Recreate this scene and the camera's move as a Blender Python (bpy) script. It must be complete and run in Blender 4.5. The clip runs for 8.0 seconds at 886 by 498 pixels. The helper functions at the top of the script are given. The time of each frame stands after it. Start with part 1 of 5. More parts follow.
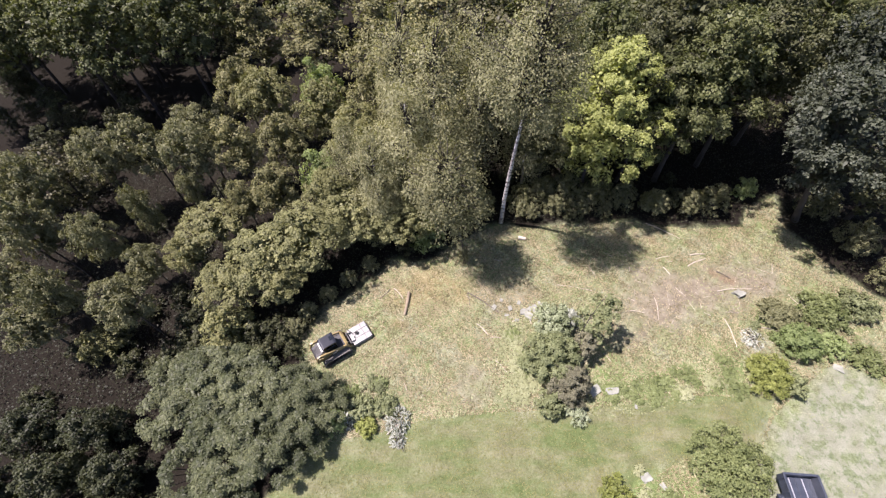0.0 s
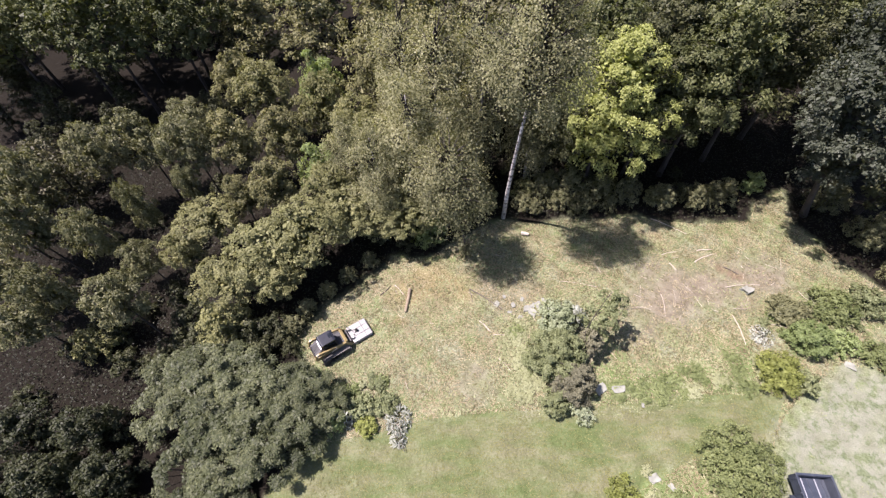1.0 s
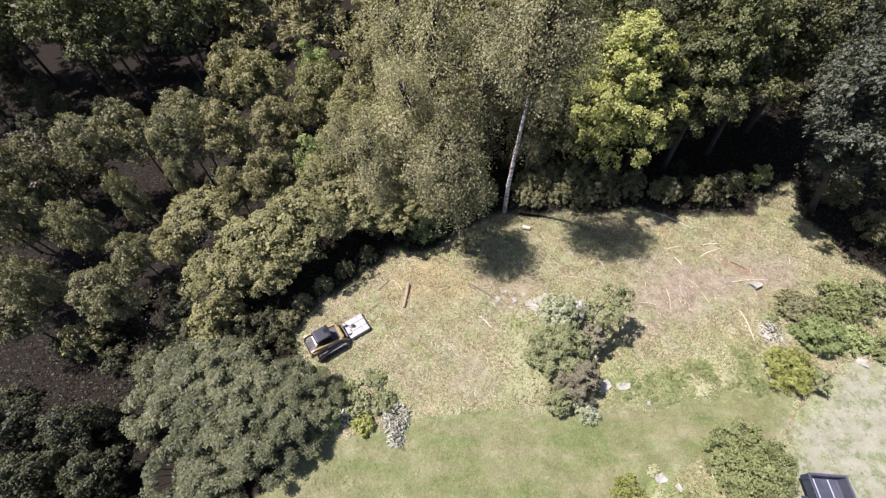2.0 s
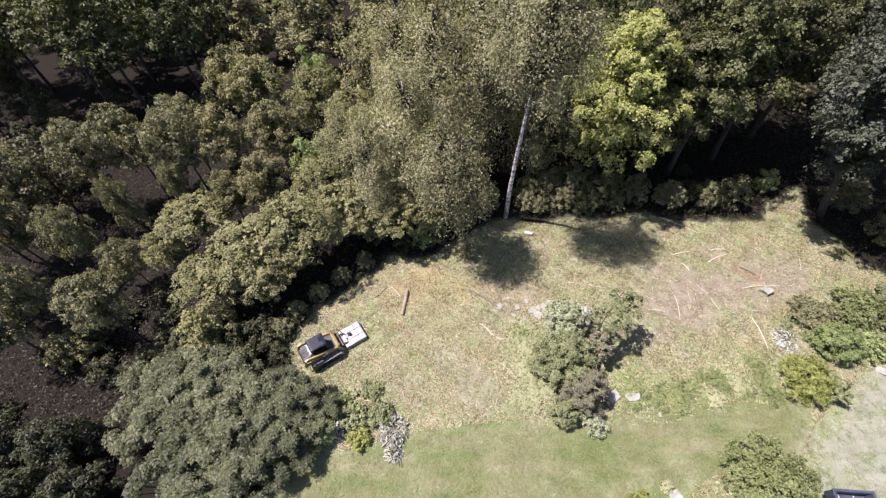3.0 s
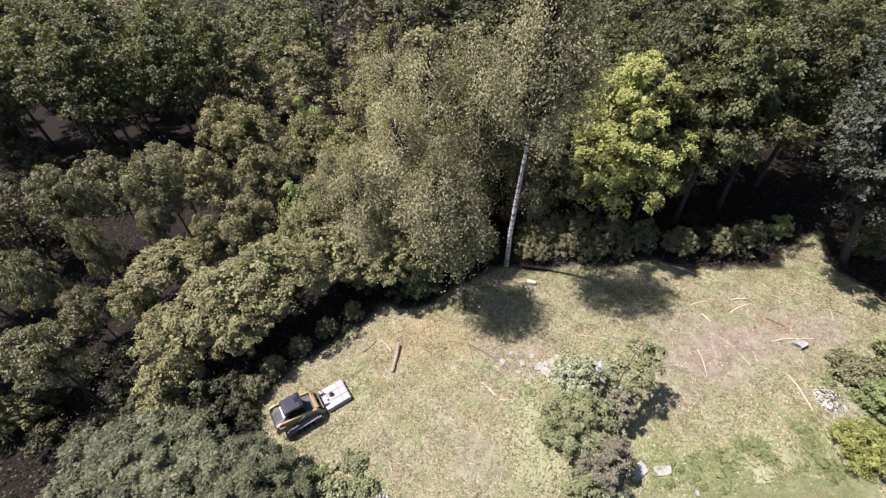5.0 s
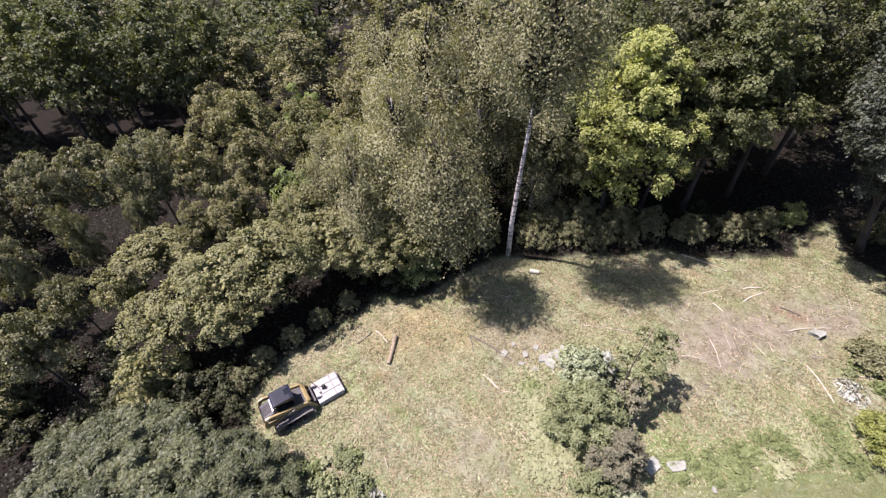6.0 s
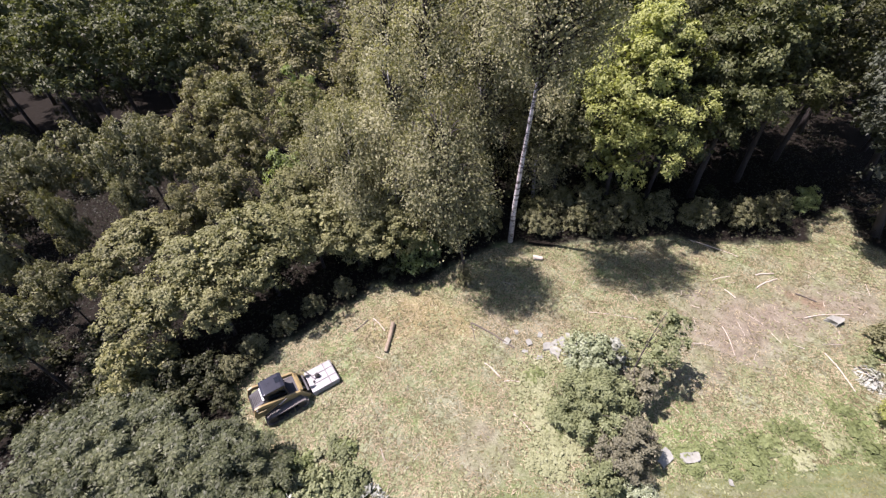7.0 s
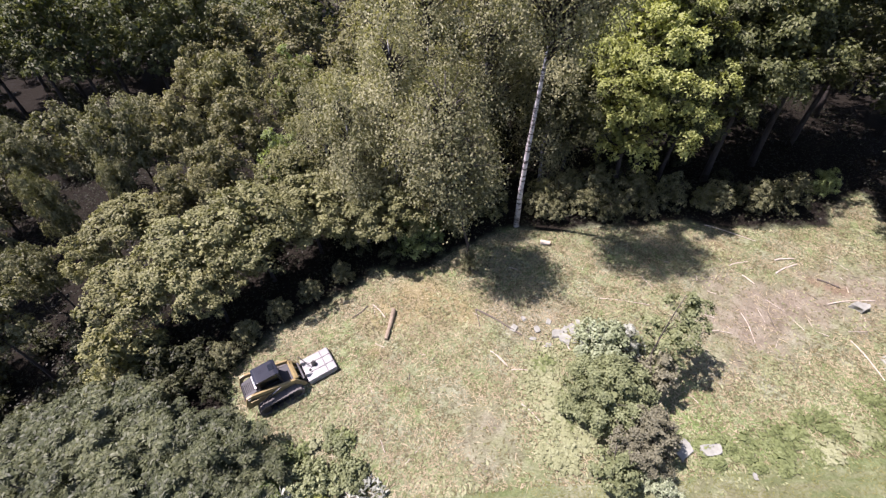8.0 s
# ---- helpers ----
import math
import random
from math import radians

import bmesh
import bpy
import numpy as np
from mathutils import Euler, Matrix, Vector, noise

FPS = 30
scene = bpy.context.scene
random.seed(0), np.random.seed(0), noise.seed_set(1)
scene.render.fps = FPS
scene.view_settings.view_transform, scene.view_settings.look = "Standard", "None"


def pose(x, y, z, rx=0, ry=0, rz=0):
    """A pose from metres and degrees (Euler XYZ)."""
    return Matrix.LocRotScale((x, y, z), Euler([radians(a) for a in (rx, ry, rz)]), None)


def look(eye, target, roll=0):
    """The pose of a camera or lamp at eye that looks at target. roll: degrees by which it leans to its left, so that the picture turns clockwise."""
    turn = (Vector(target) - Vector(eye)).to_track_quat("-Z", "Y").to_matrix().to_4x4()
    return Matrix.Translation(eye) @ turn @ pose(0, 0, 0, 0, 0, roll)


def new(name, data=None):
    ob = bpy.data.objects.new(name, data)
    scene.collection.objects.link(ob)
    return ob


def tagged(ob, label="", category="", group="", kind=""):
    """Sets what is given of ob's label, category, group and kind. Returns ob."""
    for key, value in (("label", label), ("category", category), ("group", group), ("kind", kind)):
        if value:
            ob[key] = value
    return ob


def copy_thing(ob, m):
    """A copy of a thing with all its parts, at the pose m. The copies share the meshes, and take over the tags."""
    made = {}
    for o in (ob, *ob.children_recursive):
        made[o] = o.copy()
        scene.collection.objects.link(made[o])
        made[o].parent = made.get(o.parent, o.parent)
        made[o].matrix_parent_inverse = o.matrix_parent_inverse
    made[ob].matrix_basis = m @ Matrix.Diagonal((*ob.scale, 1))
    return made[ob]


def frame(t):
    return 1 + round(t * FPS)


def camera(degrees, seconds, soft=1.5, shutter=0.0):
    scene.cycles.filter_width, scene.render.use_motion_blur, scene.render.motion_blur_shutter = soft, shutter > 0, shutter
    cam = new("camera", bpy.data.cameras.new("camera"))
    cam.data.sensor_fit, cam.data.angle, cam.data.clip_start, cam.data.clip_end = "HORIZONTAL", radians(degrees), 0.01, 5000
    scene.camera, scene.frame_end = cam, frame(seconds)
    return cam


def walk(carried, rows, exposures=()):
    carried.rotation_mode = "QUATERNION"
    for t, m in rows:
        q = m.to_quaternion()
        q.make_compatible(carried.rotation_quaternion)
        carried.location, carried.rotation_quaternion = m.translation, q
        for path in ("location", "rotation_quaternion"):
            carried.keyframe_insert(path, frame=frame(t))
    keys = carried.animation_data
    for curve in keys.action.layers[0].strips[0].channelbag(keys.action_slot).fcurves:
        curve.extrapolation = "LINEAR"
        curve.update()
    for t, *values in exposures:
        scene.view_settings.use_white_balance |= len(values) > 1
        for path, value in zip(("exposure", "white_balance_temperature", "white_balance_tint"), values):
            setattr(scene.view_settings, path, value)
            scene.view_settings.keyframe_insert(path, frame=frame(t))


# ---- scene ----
cam = camera(94.0, 8.0, soft=1.35)
PATH = [
    (0, (-0.041, -0.012, 28.031), (-0.048, 1.153, 26.405), -2.3),
    (0.5, (-0.153, 0.09, 27.704), (-0.158, 1.253, 26.077), -2.3),
    (1, (-0.156, 0.163, 27.317), (-0.164, 1.325, 25.689), -2.4),
    (1.5, (-0.118, 0.224, 26.88), (-0.127, 1.385, 25.252), -2.4),
    (2.8, (-0.168, 0.278, 25.44), (-0.173, 1.474, 23.837), -2.3),
    (3, (-0.169, 0.307, 25.21), (-0.173, 1.526, 23.624), -2.3),
    (3.5, (-0.132, 0.49, 24.61), (-0.132, 1.811, 23.109), -2.1),
    (4, (-0.115, 0.649, 24.033), (-0.109, 2.052, 22.607), -2.0),
    (4.5, (0.017, 0.828, 23.432), (0.024, 2.262, 22.039), -2.0),
    (6, (0.104, 1.123, 21.085), (0.112, 2.582, 19.718), -2.1),
    (6.5, (0.127, 1.281, 20.396), (0.135, 2.737, 19.025), -2.2),
    (7, (0.099, 1.338, 19.679), (0.106, 2.793, 18.307), -2.2),
    (7.5, (0.025, 1.5, 18.894), (0.03, 2.953, 17.519), -2.3),
    (8, (-0.06, 1.707, 18.296), (-0.058, 3.15, 16.911), -2.3),
]
walk(cam, [(t, look(eye, target, roll)) for t, eye, target, roll in PATH], [(0, 1.39, 6420, 28), (4, 1.39, 6350, 31), (8, 1.39, 6310, 32)])

# ---------------- world and sun ----------------
SUN_TRAVEL = Vector((0.50, -0.10, -1.0)).normalized()
world = bpy.data.worlds.new("sky")
scene.world = world
world.use_nodes = True
wn = world.node_tree
sky = wn.nodes.new("ShaderNodeTexSky")
sky.sky_type = "NISHITA"
sky.sun_disc = False
sky.sun_elevation = radians(63)
sky.sun_rotation = radians(270)
wn.links.new(sky.outputs[0], wn.nodes["Background"].inputs[0])
wn.nodes["Background"].inputs[1].default_value = 0.08
sun = new("sun", bpy.data.lights.new("sun", "SUN"))
sun.data.energy = 5.0
sun.data.angle = radians(0.55)
sun.data.color = (1.0, 0.96, 0.92)
sun.matrix_world = look((0, 0, 60), tuple(Vector((0, 0, 60)) + SUN_TRAVEL))


# ---------------- materials ----------------
class Nodes:
    """Short-hand for building a node material."""

    def __init__(self, name):
        self.mat = bpy.data.materials.new(name)
        self.mat.use_nodes = True
        self.tree = self.mat.node_tree
        self.bsdf = self.tree.nodes["Principled BSDF"]
        self.coord = None

    def add(self, kind, **values):
        n = self.tree.nodes.new(kind)
        for k, v in values.items():
            if k in n.inputs:
                n.inputs[k].default_value = v
        return n

    def link(self, a, b):
        self.tree.links.new(a, b)

    def where(self):
        if self.coord is None:
            self.coord = self.add("ShaderNodeNewGeometry").outputs["Position"]
        return self.coord

    def local(self):
        return self.add("ShaderNodeTexCoord").outputs["Object"]

    def noise(self, scale, detail=4.0, rough=0.6, vec=None):
        n = self.add("ShaderNodeTexNoise", Scale=scale, Detail=detail, Roughness=rough)
        self.link(vec if vec is not None else self.where(), n.inputs["Vector"])
        return n.outputs[0]

    def ramp(self, fac, stops):
        n = self.add("ShaderNodeValToRGB")
        el = n.color_ramp.elements
        while len(el) < len(stops):
            el.new(0.5)
        for e, (p, c) in zip(el, stops):
            e.position = p
            e.color = (*c, 1.0) if len(c) == 3 else c
        self.link(fac, n.inputs[0])
        return n.outputs[0]

    def mix(self, fac, a, b, blend="MIX"):
        n = self.add("ShaderNodeMix")
        n.data_type = "RGBA"
        n.blend_type = blend
        for s, i in ((fac, 0), (a, 6), (b, 7)):
            if isinstance(s, (int, float)):
                n.inputs[i].default_value = s
            elif isinstance(s, tuple):
                n.inputs[i].default_value = (*s, 1.0)
            else:
                self.link(s, n.inputs[i])
        return n.outputs[2]

    def math(self, op, a, b=0.0, clamp=False):
        n = self.add("ShaderNodeMath")
        n.operation = op
        n.use_clamp = clamp
        for s, i in ((a, 0), (b, 1)):
            if isinstance(s, (int, float)):
                n.inputs[i].default_value = s
            else:
                self.link(s, n.inputs[i])
        return n.outputs[0]

    def bump(self, height, strength, distance):
        n = self.add("ShaderNodeBump", Strength=strength, Distance=distance)
        self.link(height, n.inputs["Height"])
        self.link(n.outputs[0], self.bsdf.inputs["Normal"])

    def done(self, colour, rough=0.7, metal=0.0, spec=0.5):
        b = self.bsdf
        if isinstance(colour, tuple):
            b.inputs["Base Color"].default_value = (*colour, 1.0)
        else:
            self.link(colour, b.inputs["Base Color"])
        if isinstance(rough, (int, float)):
            b.inputs["Roughness"].default_value = rough
        else:
            self.link(rough, b.inputs["Roughness"])
        b.inputs["Metallic"].default_value = metal
        b.inputs["Specular IOR Level"].default_value = spec
        return self.mat


def leaf_material(name, dark, mid, light, translucent=0.2, rough=0.55, gain=None):
    """Foliage: colour varies leaf by leaf, plant by plant and in patches; thin leaves let some light through."""
    n = Nodes(name)
    island = n.add("ShaderNodeNewGeometry").outputs["Random Per Island"]
    plant = n.add("ShaderNodeObjectInfo").outputs["Random"]
    patch = n.noise(0.55, 2.0, 0.5)
    f = n.math("ADD", n.math("MULTIPLY", island, 0.4), n.math("MULTIPLY", n.math("SUBTRACT", patch, 0.18), 0.75))
    f = n.math("ADD", f, n.math("MULTIPLY", n.math("SUBTRACT", plant, 0.5), 0.22), True)
    dark, mid, light = (tuple(min(0.8, c * g) for c, g in zip(q, gain or GAIN)) for q in (dark, mid, light))
    col = n.ramp(f, [(0.05, dark), (0.5, mid), (0.95, light)])
    n.done(col, rough, 0.0, 0.2)
    tr = n.add("ShaderNodeBsdfTranslucent")
    n.link(n.mix(1.0, col, (1.25, 1.3, 0.6), "MULTIPLY"), tr.inputs["Color"])
    ms = n.add("ShaderNodeMixShader")
    ms.inputs[0].default_value = translucent
    n.link(n.bsdf.outputs[0], ms.inputs[1])
    n.link(tr.outputs[0], ms.inputs[2])
    n.link(ms.outputs[0], n.tree.nodes["Material Output"].inputs["Surface"])
    return n.mat


def plain_material(name, a, b, scale, rough=0.7, metal=0.0, bump=0.3, dist=0.01, spec=0.5):
    n = Nodes(name)
    v = n.local()
    g = n.noise(scale, 5.0, 0.65, v)
    h = n.noise(scale * 0.17, 3.0, 0.6, v)
    f = n.math("ADD", n.math("MULTIPLY", g, 0.55), n.math("MULTIPLY", h, 0.5))
    a, b = tuple(c * 0.76 for c in a), tuple(c * 0.76 for c in b)
    col = n.ramp(f, [(0.3, a), (0.75, b)])
    if bump:
        n.bump(g, bump, dist)
    return n.done(col, rough, metal, spec)


M = {}
GAIN = (1.58, 1.54, 1.5)
GREENS = (1.6, 1.64, 1.52)
M["ash_leaf"] = leaf_material("ash_leaf", (0.045, 0.048, 0.019), (0.1, 0.103, 0.042), (0.175, 0.175, 0.08))
M["dull_leaf"] = leaf_material("dull_leaf", (0.043, 0.046, 0.019), (0.105, 0.104, 0.045), (0.19, 0.183, 0.09))
M["birch_leaf"] = leaf_material("birch_leaf", (0.056, 0.059, 0.029), (0.136, 0.139, 0.073), (0.26, 0.26, 0.155), 0.3)
M["maple_leaf"] = leaf_material("maple_leaf", (0.105, 0.122, 0.036), (0.195, 0.217, 0.077), (0.305, 0.325, 0.14), 0.35)
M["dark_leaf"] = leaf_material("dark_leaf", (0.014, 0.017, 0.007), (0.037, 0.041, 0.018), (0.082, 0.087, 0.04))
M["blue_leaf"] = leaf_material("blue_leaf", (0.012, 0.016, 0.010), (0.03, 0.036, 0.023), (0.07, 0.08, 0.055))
M["fresh_leaf"] = leaf_material("fresh_leaf", (0.064, 0.085, 0.032), (0.128, 0.156, 0.066), (0.22, 0.25, 0.12), 0.35, 0.55, GREENS)
M["sumac_leaf"] = leaf_material("sumac_leaf", (0.012, 0.017, 0.007), (0.041, 0.049, 0.023), (0.103, 0.113, 0.057), 0.2, 0.5)
M["bush_leaf"] = leaf_material("bush_leaf", (0.052, 0.06, 0.028), (0.108, 0.119, 0.06), (0.185, 0.195, 0.108), 0.25, 0.55, GREENS)
M["brown_leaf"] = leaf_material("brown_leaf", (0.043, 0.044, 0.028), (0.09, 0.09, 0.057), (0.162, 0.16, 0.102))
M["yew_leaf"] = leaf_material("yew_leaf", (0.055, 0.064, 0.017), (0.115, 0.127, 0.036), (0.195, 0.205, 0.066), 0.25, 0.55, GREENS)
M["lit_leaf"] = leaf_material("lit_leaf", (0.043, 0.047, 0.019), (0.102, 0.107, 0.045), (0.188, 0.19, 0.09))
# maple and alder leaf tones lowered: the deeper wood's shade painted in
M["deep_shade_leaf"] = leaf_material("deep_shade_leaf", (0.013, 0.016, 0.007), (0.031, 0.035, 0.016), (0.064, 0.068, 0.032))
M["dull_shade_leaf"] = leaf_material("dull_shade_leaf", (0.018, 0.019, 0.009), (0.045, 0.045, 0.022), (0.088, 0.086, 0.044))
# undergrowth leaves near black, the gaps' shade put into their colour
M["floor_shade_leaf"] = leaf_material("floor_shade_leaf", (0.005, 0.007, 0.003), (0.012, 0.014, 0.006), (0.026, 0.029, 0.013))
M["green_leaf"] = leaf_material("green_leaf", (0.022, 0.028, 0.011), (0.056, 0.065, 0.026), (0.125, 0.137, 0.06), 0.3)
M["grey_leaf"] = leaf_material("grey_leaf", (0.036, 0.039, 0.019), (0.088, 0.092, 0.045), (0.155, 0.158, 0.084))
M["pale_leaf"] = leaf_material("pale_leaf", (0.13, 0.155, 0.08), (0.26, 0.29, 0.185), (0.48, 0.51, 0.39), 0.2, 0.6, (0.95, 0.97, 0.9))
# olive leaves toned far down to carry shade and lens vignetting
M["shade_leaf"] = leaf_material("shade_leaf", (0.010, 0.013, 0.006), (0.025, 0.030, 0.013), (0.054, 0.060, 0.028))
M["wilted_leaf"] = leaf_material("wilted_leaf", (0.30, 0.32, 0.26), (0.52, 0.54, 0.47), (0.78, 0.78, 0.72), 0.2, 0.6, (0.56, 0.57, 0.53))
M["cut_leaf"] = leaf_material("cut_leaf", (0.26, 0.27, 0.14), (0.42, 0.43, 0.26), (0.58, 0.58, 0.40), 0.2, 0.6, (0.55, 0.57, 0.49))
M["garden_leaf"] = leaf_material("garden_leaf", (0.036, 0.046, 0.017), (0.08, 0.093, 0.037), (0.142, 0.157, 0.07), 0.25, 0.55, GREENS)
M["weed_leaf"] = leaf_material("weed_leaf", (0.062, 0.077, 0.029), (0.13, 0.153, 0.066), (0.225, 0.25, 0.125), 0.3, 0.55, (1.2, 1.22, 1.1))
M["thatch"] = leaf_material("thatch", (0.045, 0.042, 0.02), (0.10, 0.097, 0.045), (0.19, 0.185, 0.09), 0.1, 0.7, (1.0, 0.95, 0.9))
M["straw"] = leaf_material("straw", (0.22, 0.185, 0.11), (0.48, 0.43, 0.28), (0.78, 0.73, 0.55), 0.15, 0.6, (0.60, 0.565, 0.52))
M["grass_blade"] = leaf_material("grass_blade", (0.16, 0.17, 0.06), (0.28, 0.285, 0.115), (0.42, 0.40, 0.20), 0.25, 0.6, (0.5, 0.5, 0.44))
M["bark"] = plain_material("bark", (0.022, 0.018, 0.014), (0.07, 0.058, 0.047), 9.0, 0.9, 0, 0.7, 0.03)
M["log_bark"] = plain_material("log_bark", (0.13, 0.10, 0.065), (0.37, 0.30, 0.20), 8.0, 0.9, 0, 0.6, 0.02)
M["pale_wood"] = plain_material("pale_wood", (0.34, 0.28, 0.20), (0.62, 0.56, 0.44), 14.0, 0.8, 0, 0.3, 0.01)
M["dark_wood"] = plain_material("dark_wood", (0.055, 0.047, 0.036), (0.17, 0.14, 0.10), 14.0, 0.85, 0, 0.4, 0.01)
M["rock"] = plain_material("rock", (0.17, 0.175, 0.135), (0.33, 0.335, 0.28), 5.0, 0.9, 0, 0.6, 0.04)
M["pale_rock"] = plain_material("pale_rock", (0.185, 0.193, 0.15), (0.35, 0.356, 0.29), 5.0, 0.9, 0, 0.5, 0.03)
M["red_soil"] = plain_material("red_soil", (0.16, 0.08, 0.05), (0.29, 0.17, 0.10), 7.0, 0.95, 0, 0.8, 0.04)
M["yellow_paint"] = plain_material("yellow_paint", (0.23, 0.17, 0.065), (0.40, 0.315, 0.145), 3.0, 0.45, 0, 0.05, 0.003)
M["black_paint"] = plain_material("black_paint", (0.014, 0.014, 0.015), (0.042, 0.04, 0.038), 3.0, 0.6, 0, 0.05, 0.003)
M["roof_paint"] = plain_material("roof_paint", (0.012, 0.013, 0.017), (0.032, 0.034, 0.042), 2.0, 0.2, 0, 0.04, 0.003)
M["rubber"] = plain_material("rubber", (0.02, 0.019, 0.018), (0.075, 0.07, 0.062), 6.0, 0.85, 0, 0.4, 0.01)
M["track_rubber"] = plain_material("track_rubber", (0.06, 0.055, 0.05), (0.20, 0.185, 0.165), 7.0, 0.9, 0, 0.4, 0.01)
M["steel"] = plain_material("steel", (0.28, 0.27, 0.26), (0.55, 0.54, 0.52), 6.0, 0.4, 0.8, 0.1, 0.003)
M["grey_deck"] = plain_material("grey_deck", (0.19, 0.185, 0.165), (0.44, 0.435, 0.41), 5.0, 0.6, 0, 0.15, 0.004)
M["deck_line"] = plain_material("deck_line", (0.12, 0.11, 0.105), (0.24, 0.225, 0.21), 6.0, 0.7, 0, 0.1, 0.004)
M["trailer_paint"] = plain_material("trailer_paint", (0.02, 0.026, 0.036), (0.06, 0.07, 0.09), 2.5, 0.4, 0, 0.05, 0.003)
M["white_trim"] = plain_material("white_trim", (0.25, 0.26, 0.28), (0.38, 0.39, 0.41), 5.0, 0.5, 0, 0.05, 0.003)


def birch_bark():
    n = Nodes("birch_bark")
    v = n.local()
    mp = n.add("ShaderNodeMapping")
    mp.inputs["Scale"].default_value = (2.2, 2.2, 6.5)
    n.link(v, mp.inputs[0])
    marks = n.noise(1.2, 5.0, 0.7, mp.outputs[0])
    patch = n.noise(0.9, 3.0, 0.6, v)
    white = n.ramp(patch, [(0.3, (0.38, 0.355, 0.34)), (0.7, (0.60, 0.575, 0.555))])
    col = n.mix(n.ramp(marks, [(0.50, (0, 0, 0)), (0.57, (1, 1, 1))]), white, (0.07, 0.06, 0.055))
    n.bump(marks, 0.3, 0.01)
    return n.done(col, 0.75)


M["birch_bark"] = birch_bark()


def glass_dark():
    n = Nodes("cab_glass")
    n.done((0.02, 0.025, 0.03), 0.06)
    n.bsdf.inputs["Transmission Weight"].default_value = 0.6
    return n.mat


M["cab_glass"] = glass_dark()


def ground_material():
    """Mulched straw, mown lawn, pale gravel, bare soil and woodland floor with shade painted in, blended by the zones
    stored on the sheet.
    """
    n = Nodes("ground")
    zone = n.add("ShaderNodeAttribute")
    zone.attribute_name = "zone"
    sep = n.add("ShaderNodeSeparateColor")
    n.link(zone.outputs["Color"], sep.inputs[0])
    lawn, gravel, soil = sep.outputs[0], sep.outputs[1], sep.outputs[2]
    litter_shade = zone.outputs["Alpha"]
    zone2 = n.add("ShaderNodeAttribute")
    zone2.attribute_name = "zone_b"
    sep2 = n.add("ShaderNodeSeparateColor")
    n.link(zone2.outputs["Color"], sep2.inputs[0])
    rusty, weedy, red = sep2.outputs[0], sep2.outputs[1], sep2.outputs[2]
    big, mid, fine = n.noise(0.22, 3.0), n.noise(1.4, 4.0), n.noise(9.0, 5.0, 0.75)
    grit = n.noise(30.0, 3.0, 0.7)
    strands = []
    for turn, stretch in ((25, (5.5, 14.0, 5.0)), (105, (6.0, 16.0, 5.0)), (65, (5.0, 13.0, 5.0))):
        mp = n.add("ShaderNodeMapping")
        mp.inputs["Rotation"].default_value = (0, 0, radians(turn))
        mp.inputs["Scale"].default_value = stretch
        n.link(n.where(), mp.inputs[0])
        strands.append(n.noise(1.0, 4.0, 0.75, mp.outputs[0]))
    weave = n.math("MAXIMUM", n.math("MAXIMUM", strands[0], strands[1]), strands[2])
    weave = n.math("MULTIPLY", n.math("SUBTRACT", weave, 0.36), 1.9)
    f = n.math("ADD", n.math("MULTIPLY", mid, 0.30), n.math("MULTIPLY", fine, 0.28))
    f = n.math("ADD", f, n.math("MULTIPLY", weave, 0.46))
    straw = n.ramp(f, [(0.32, (0.08, 0.066, 0.034)), (0.45, (0.28, 0.247, 0.14)), (0.58, (0.50, 0.46, 0.29)), (0.74, (0.80, 0.76, 0.56))])
    green = n.ramp(f, [(0.32, (0.10, 0.125, 0.035)), (0.5, (0.27, 0.30, 0.10)), (0.75, (0.45, 0.46, 0.22))])
    straw = n.mix(n.ramp(n.noise(0.5, 4.0, 0.65), [(0.42, (0, 0, 0)), (0.62, (0.75, 0.75, 0.75))]), straw, green)
    weeds = n.ramp(f, [(0.3, (0.10, 0.135, 0.03)), (0.5, (0.23, 0.28, 0.088)), (0.75, (0.45, 0.48, 0.21))])
    col = n.mix(weedy, straw, weeds)
    rust = n.ramp(f, [(0.3, (0.20, 0.138, 0.06)), (0.5, (0.42, 0.31, 0.15)), (0.75, (0.62, 0.50, 0.29))])
    col = n.mix(rusty, col, rust)
    dirt = n.ramp(n.math("ADD", n.math("MULTIPLY", mid, 0.5), n.math("MULTIPLY", fine, 0.5)), [(0.3, (0.155, 0.109, 0.074)), (0.5, (0.315, 0.23, 0.163)), (0.72, (0.47, 0.37, 0.27))])
    col = n.mix(soil, col, dirt)
    col = n.mix(red, col, n.ramp(fine, [(0.3, (0.16, 0.07, 0.035)), (0.55, (0.34, 0.18, 0.10)), (0.8, (0.50, 0.36, 0.22))]))
    lawn_f = n.math("ADD", n.math("MULTIPLY", n.noise(0.7, 5.0, 0.75), 0.5), n.math("MULTIPLY", fine, 0.5))
    grass = n.ramp(lawn_f, [(0.33, (0.088, 0.108, 0.034)), (0.5, (0.168, 0.185, 0.068)), (0.68, (0.29, 0.29, 0.14))])
    dry = n.ramp(lawn_f, [(0.33, (0.145, 0.12, 0.062)), (0.5, (0.265, 0.225, 0.122)), (0.68, (0.41, 0.355, 0.215))])
    mp = n.add("ShaderNodeMapping")
    mp.inputs["Rotation"].default_value = (0, 0, radians(-12))
    mp.inputs["Scale"].default_value = (0.22, 0.75, 1.0)
    n.link(n.where(), mp.inputs[0])
    grass = n.mix(n.ramp(n.noise(1.0, 5.0, 0.68, mp.outputs[0]), [(0.40, (0, 0, 0)), (0.6, (0.9, 0.9, 0.9))]), grass, dry)
    col = n.mix(lawn, col, grass)
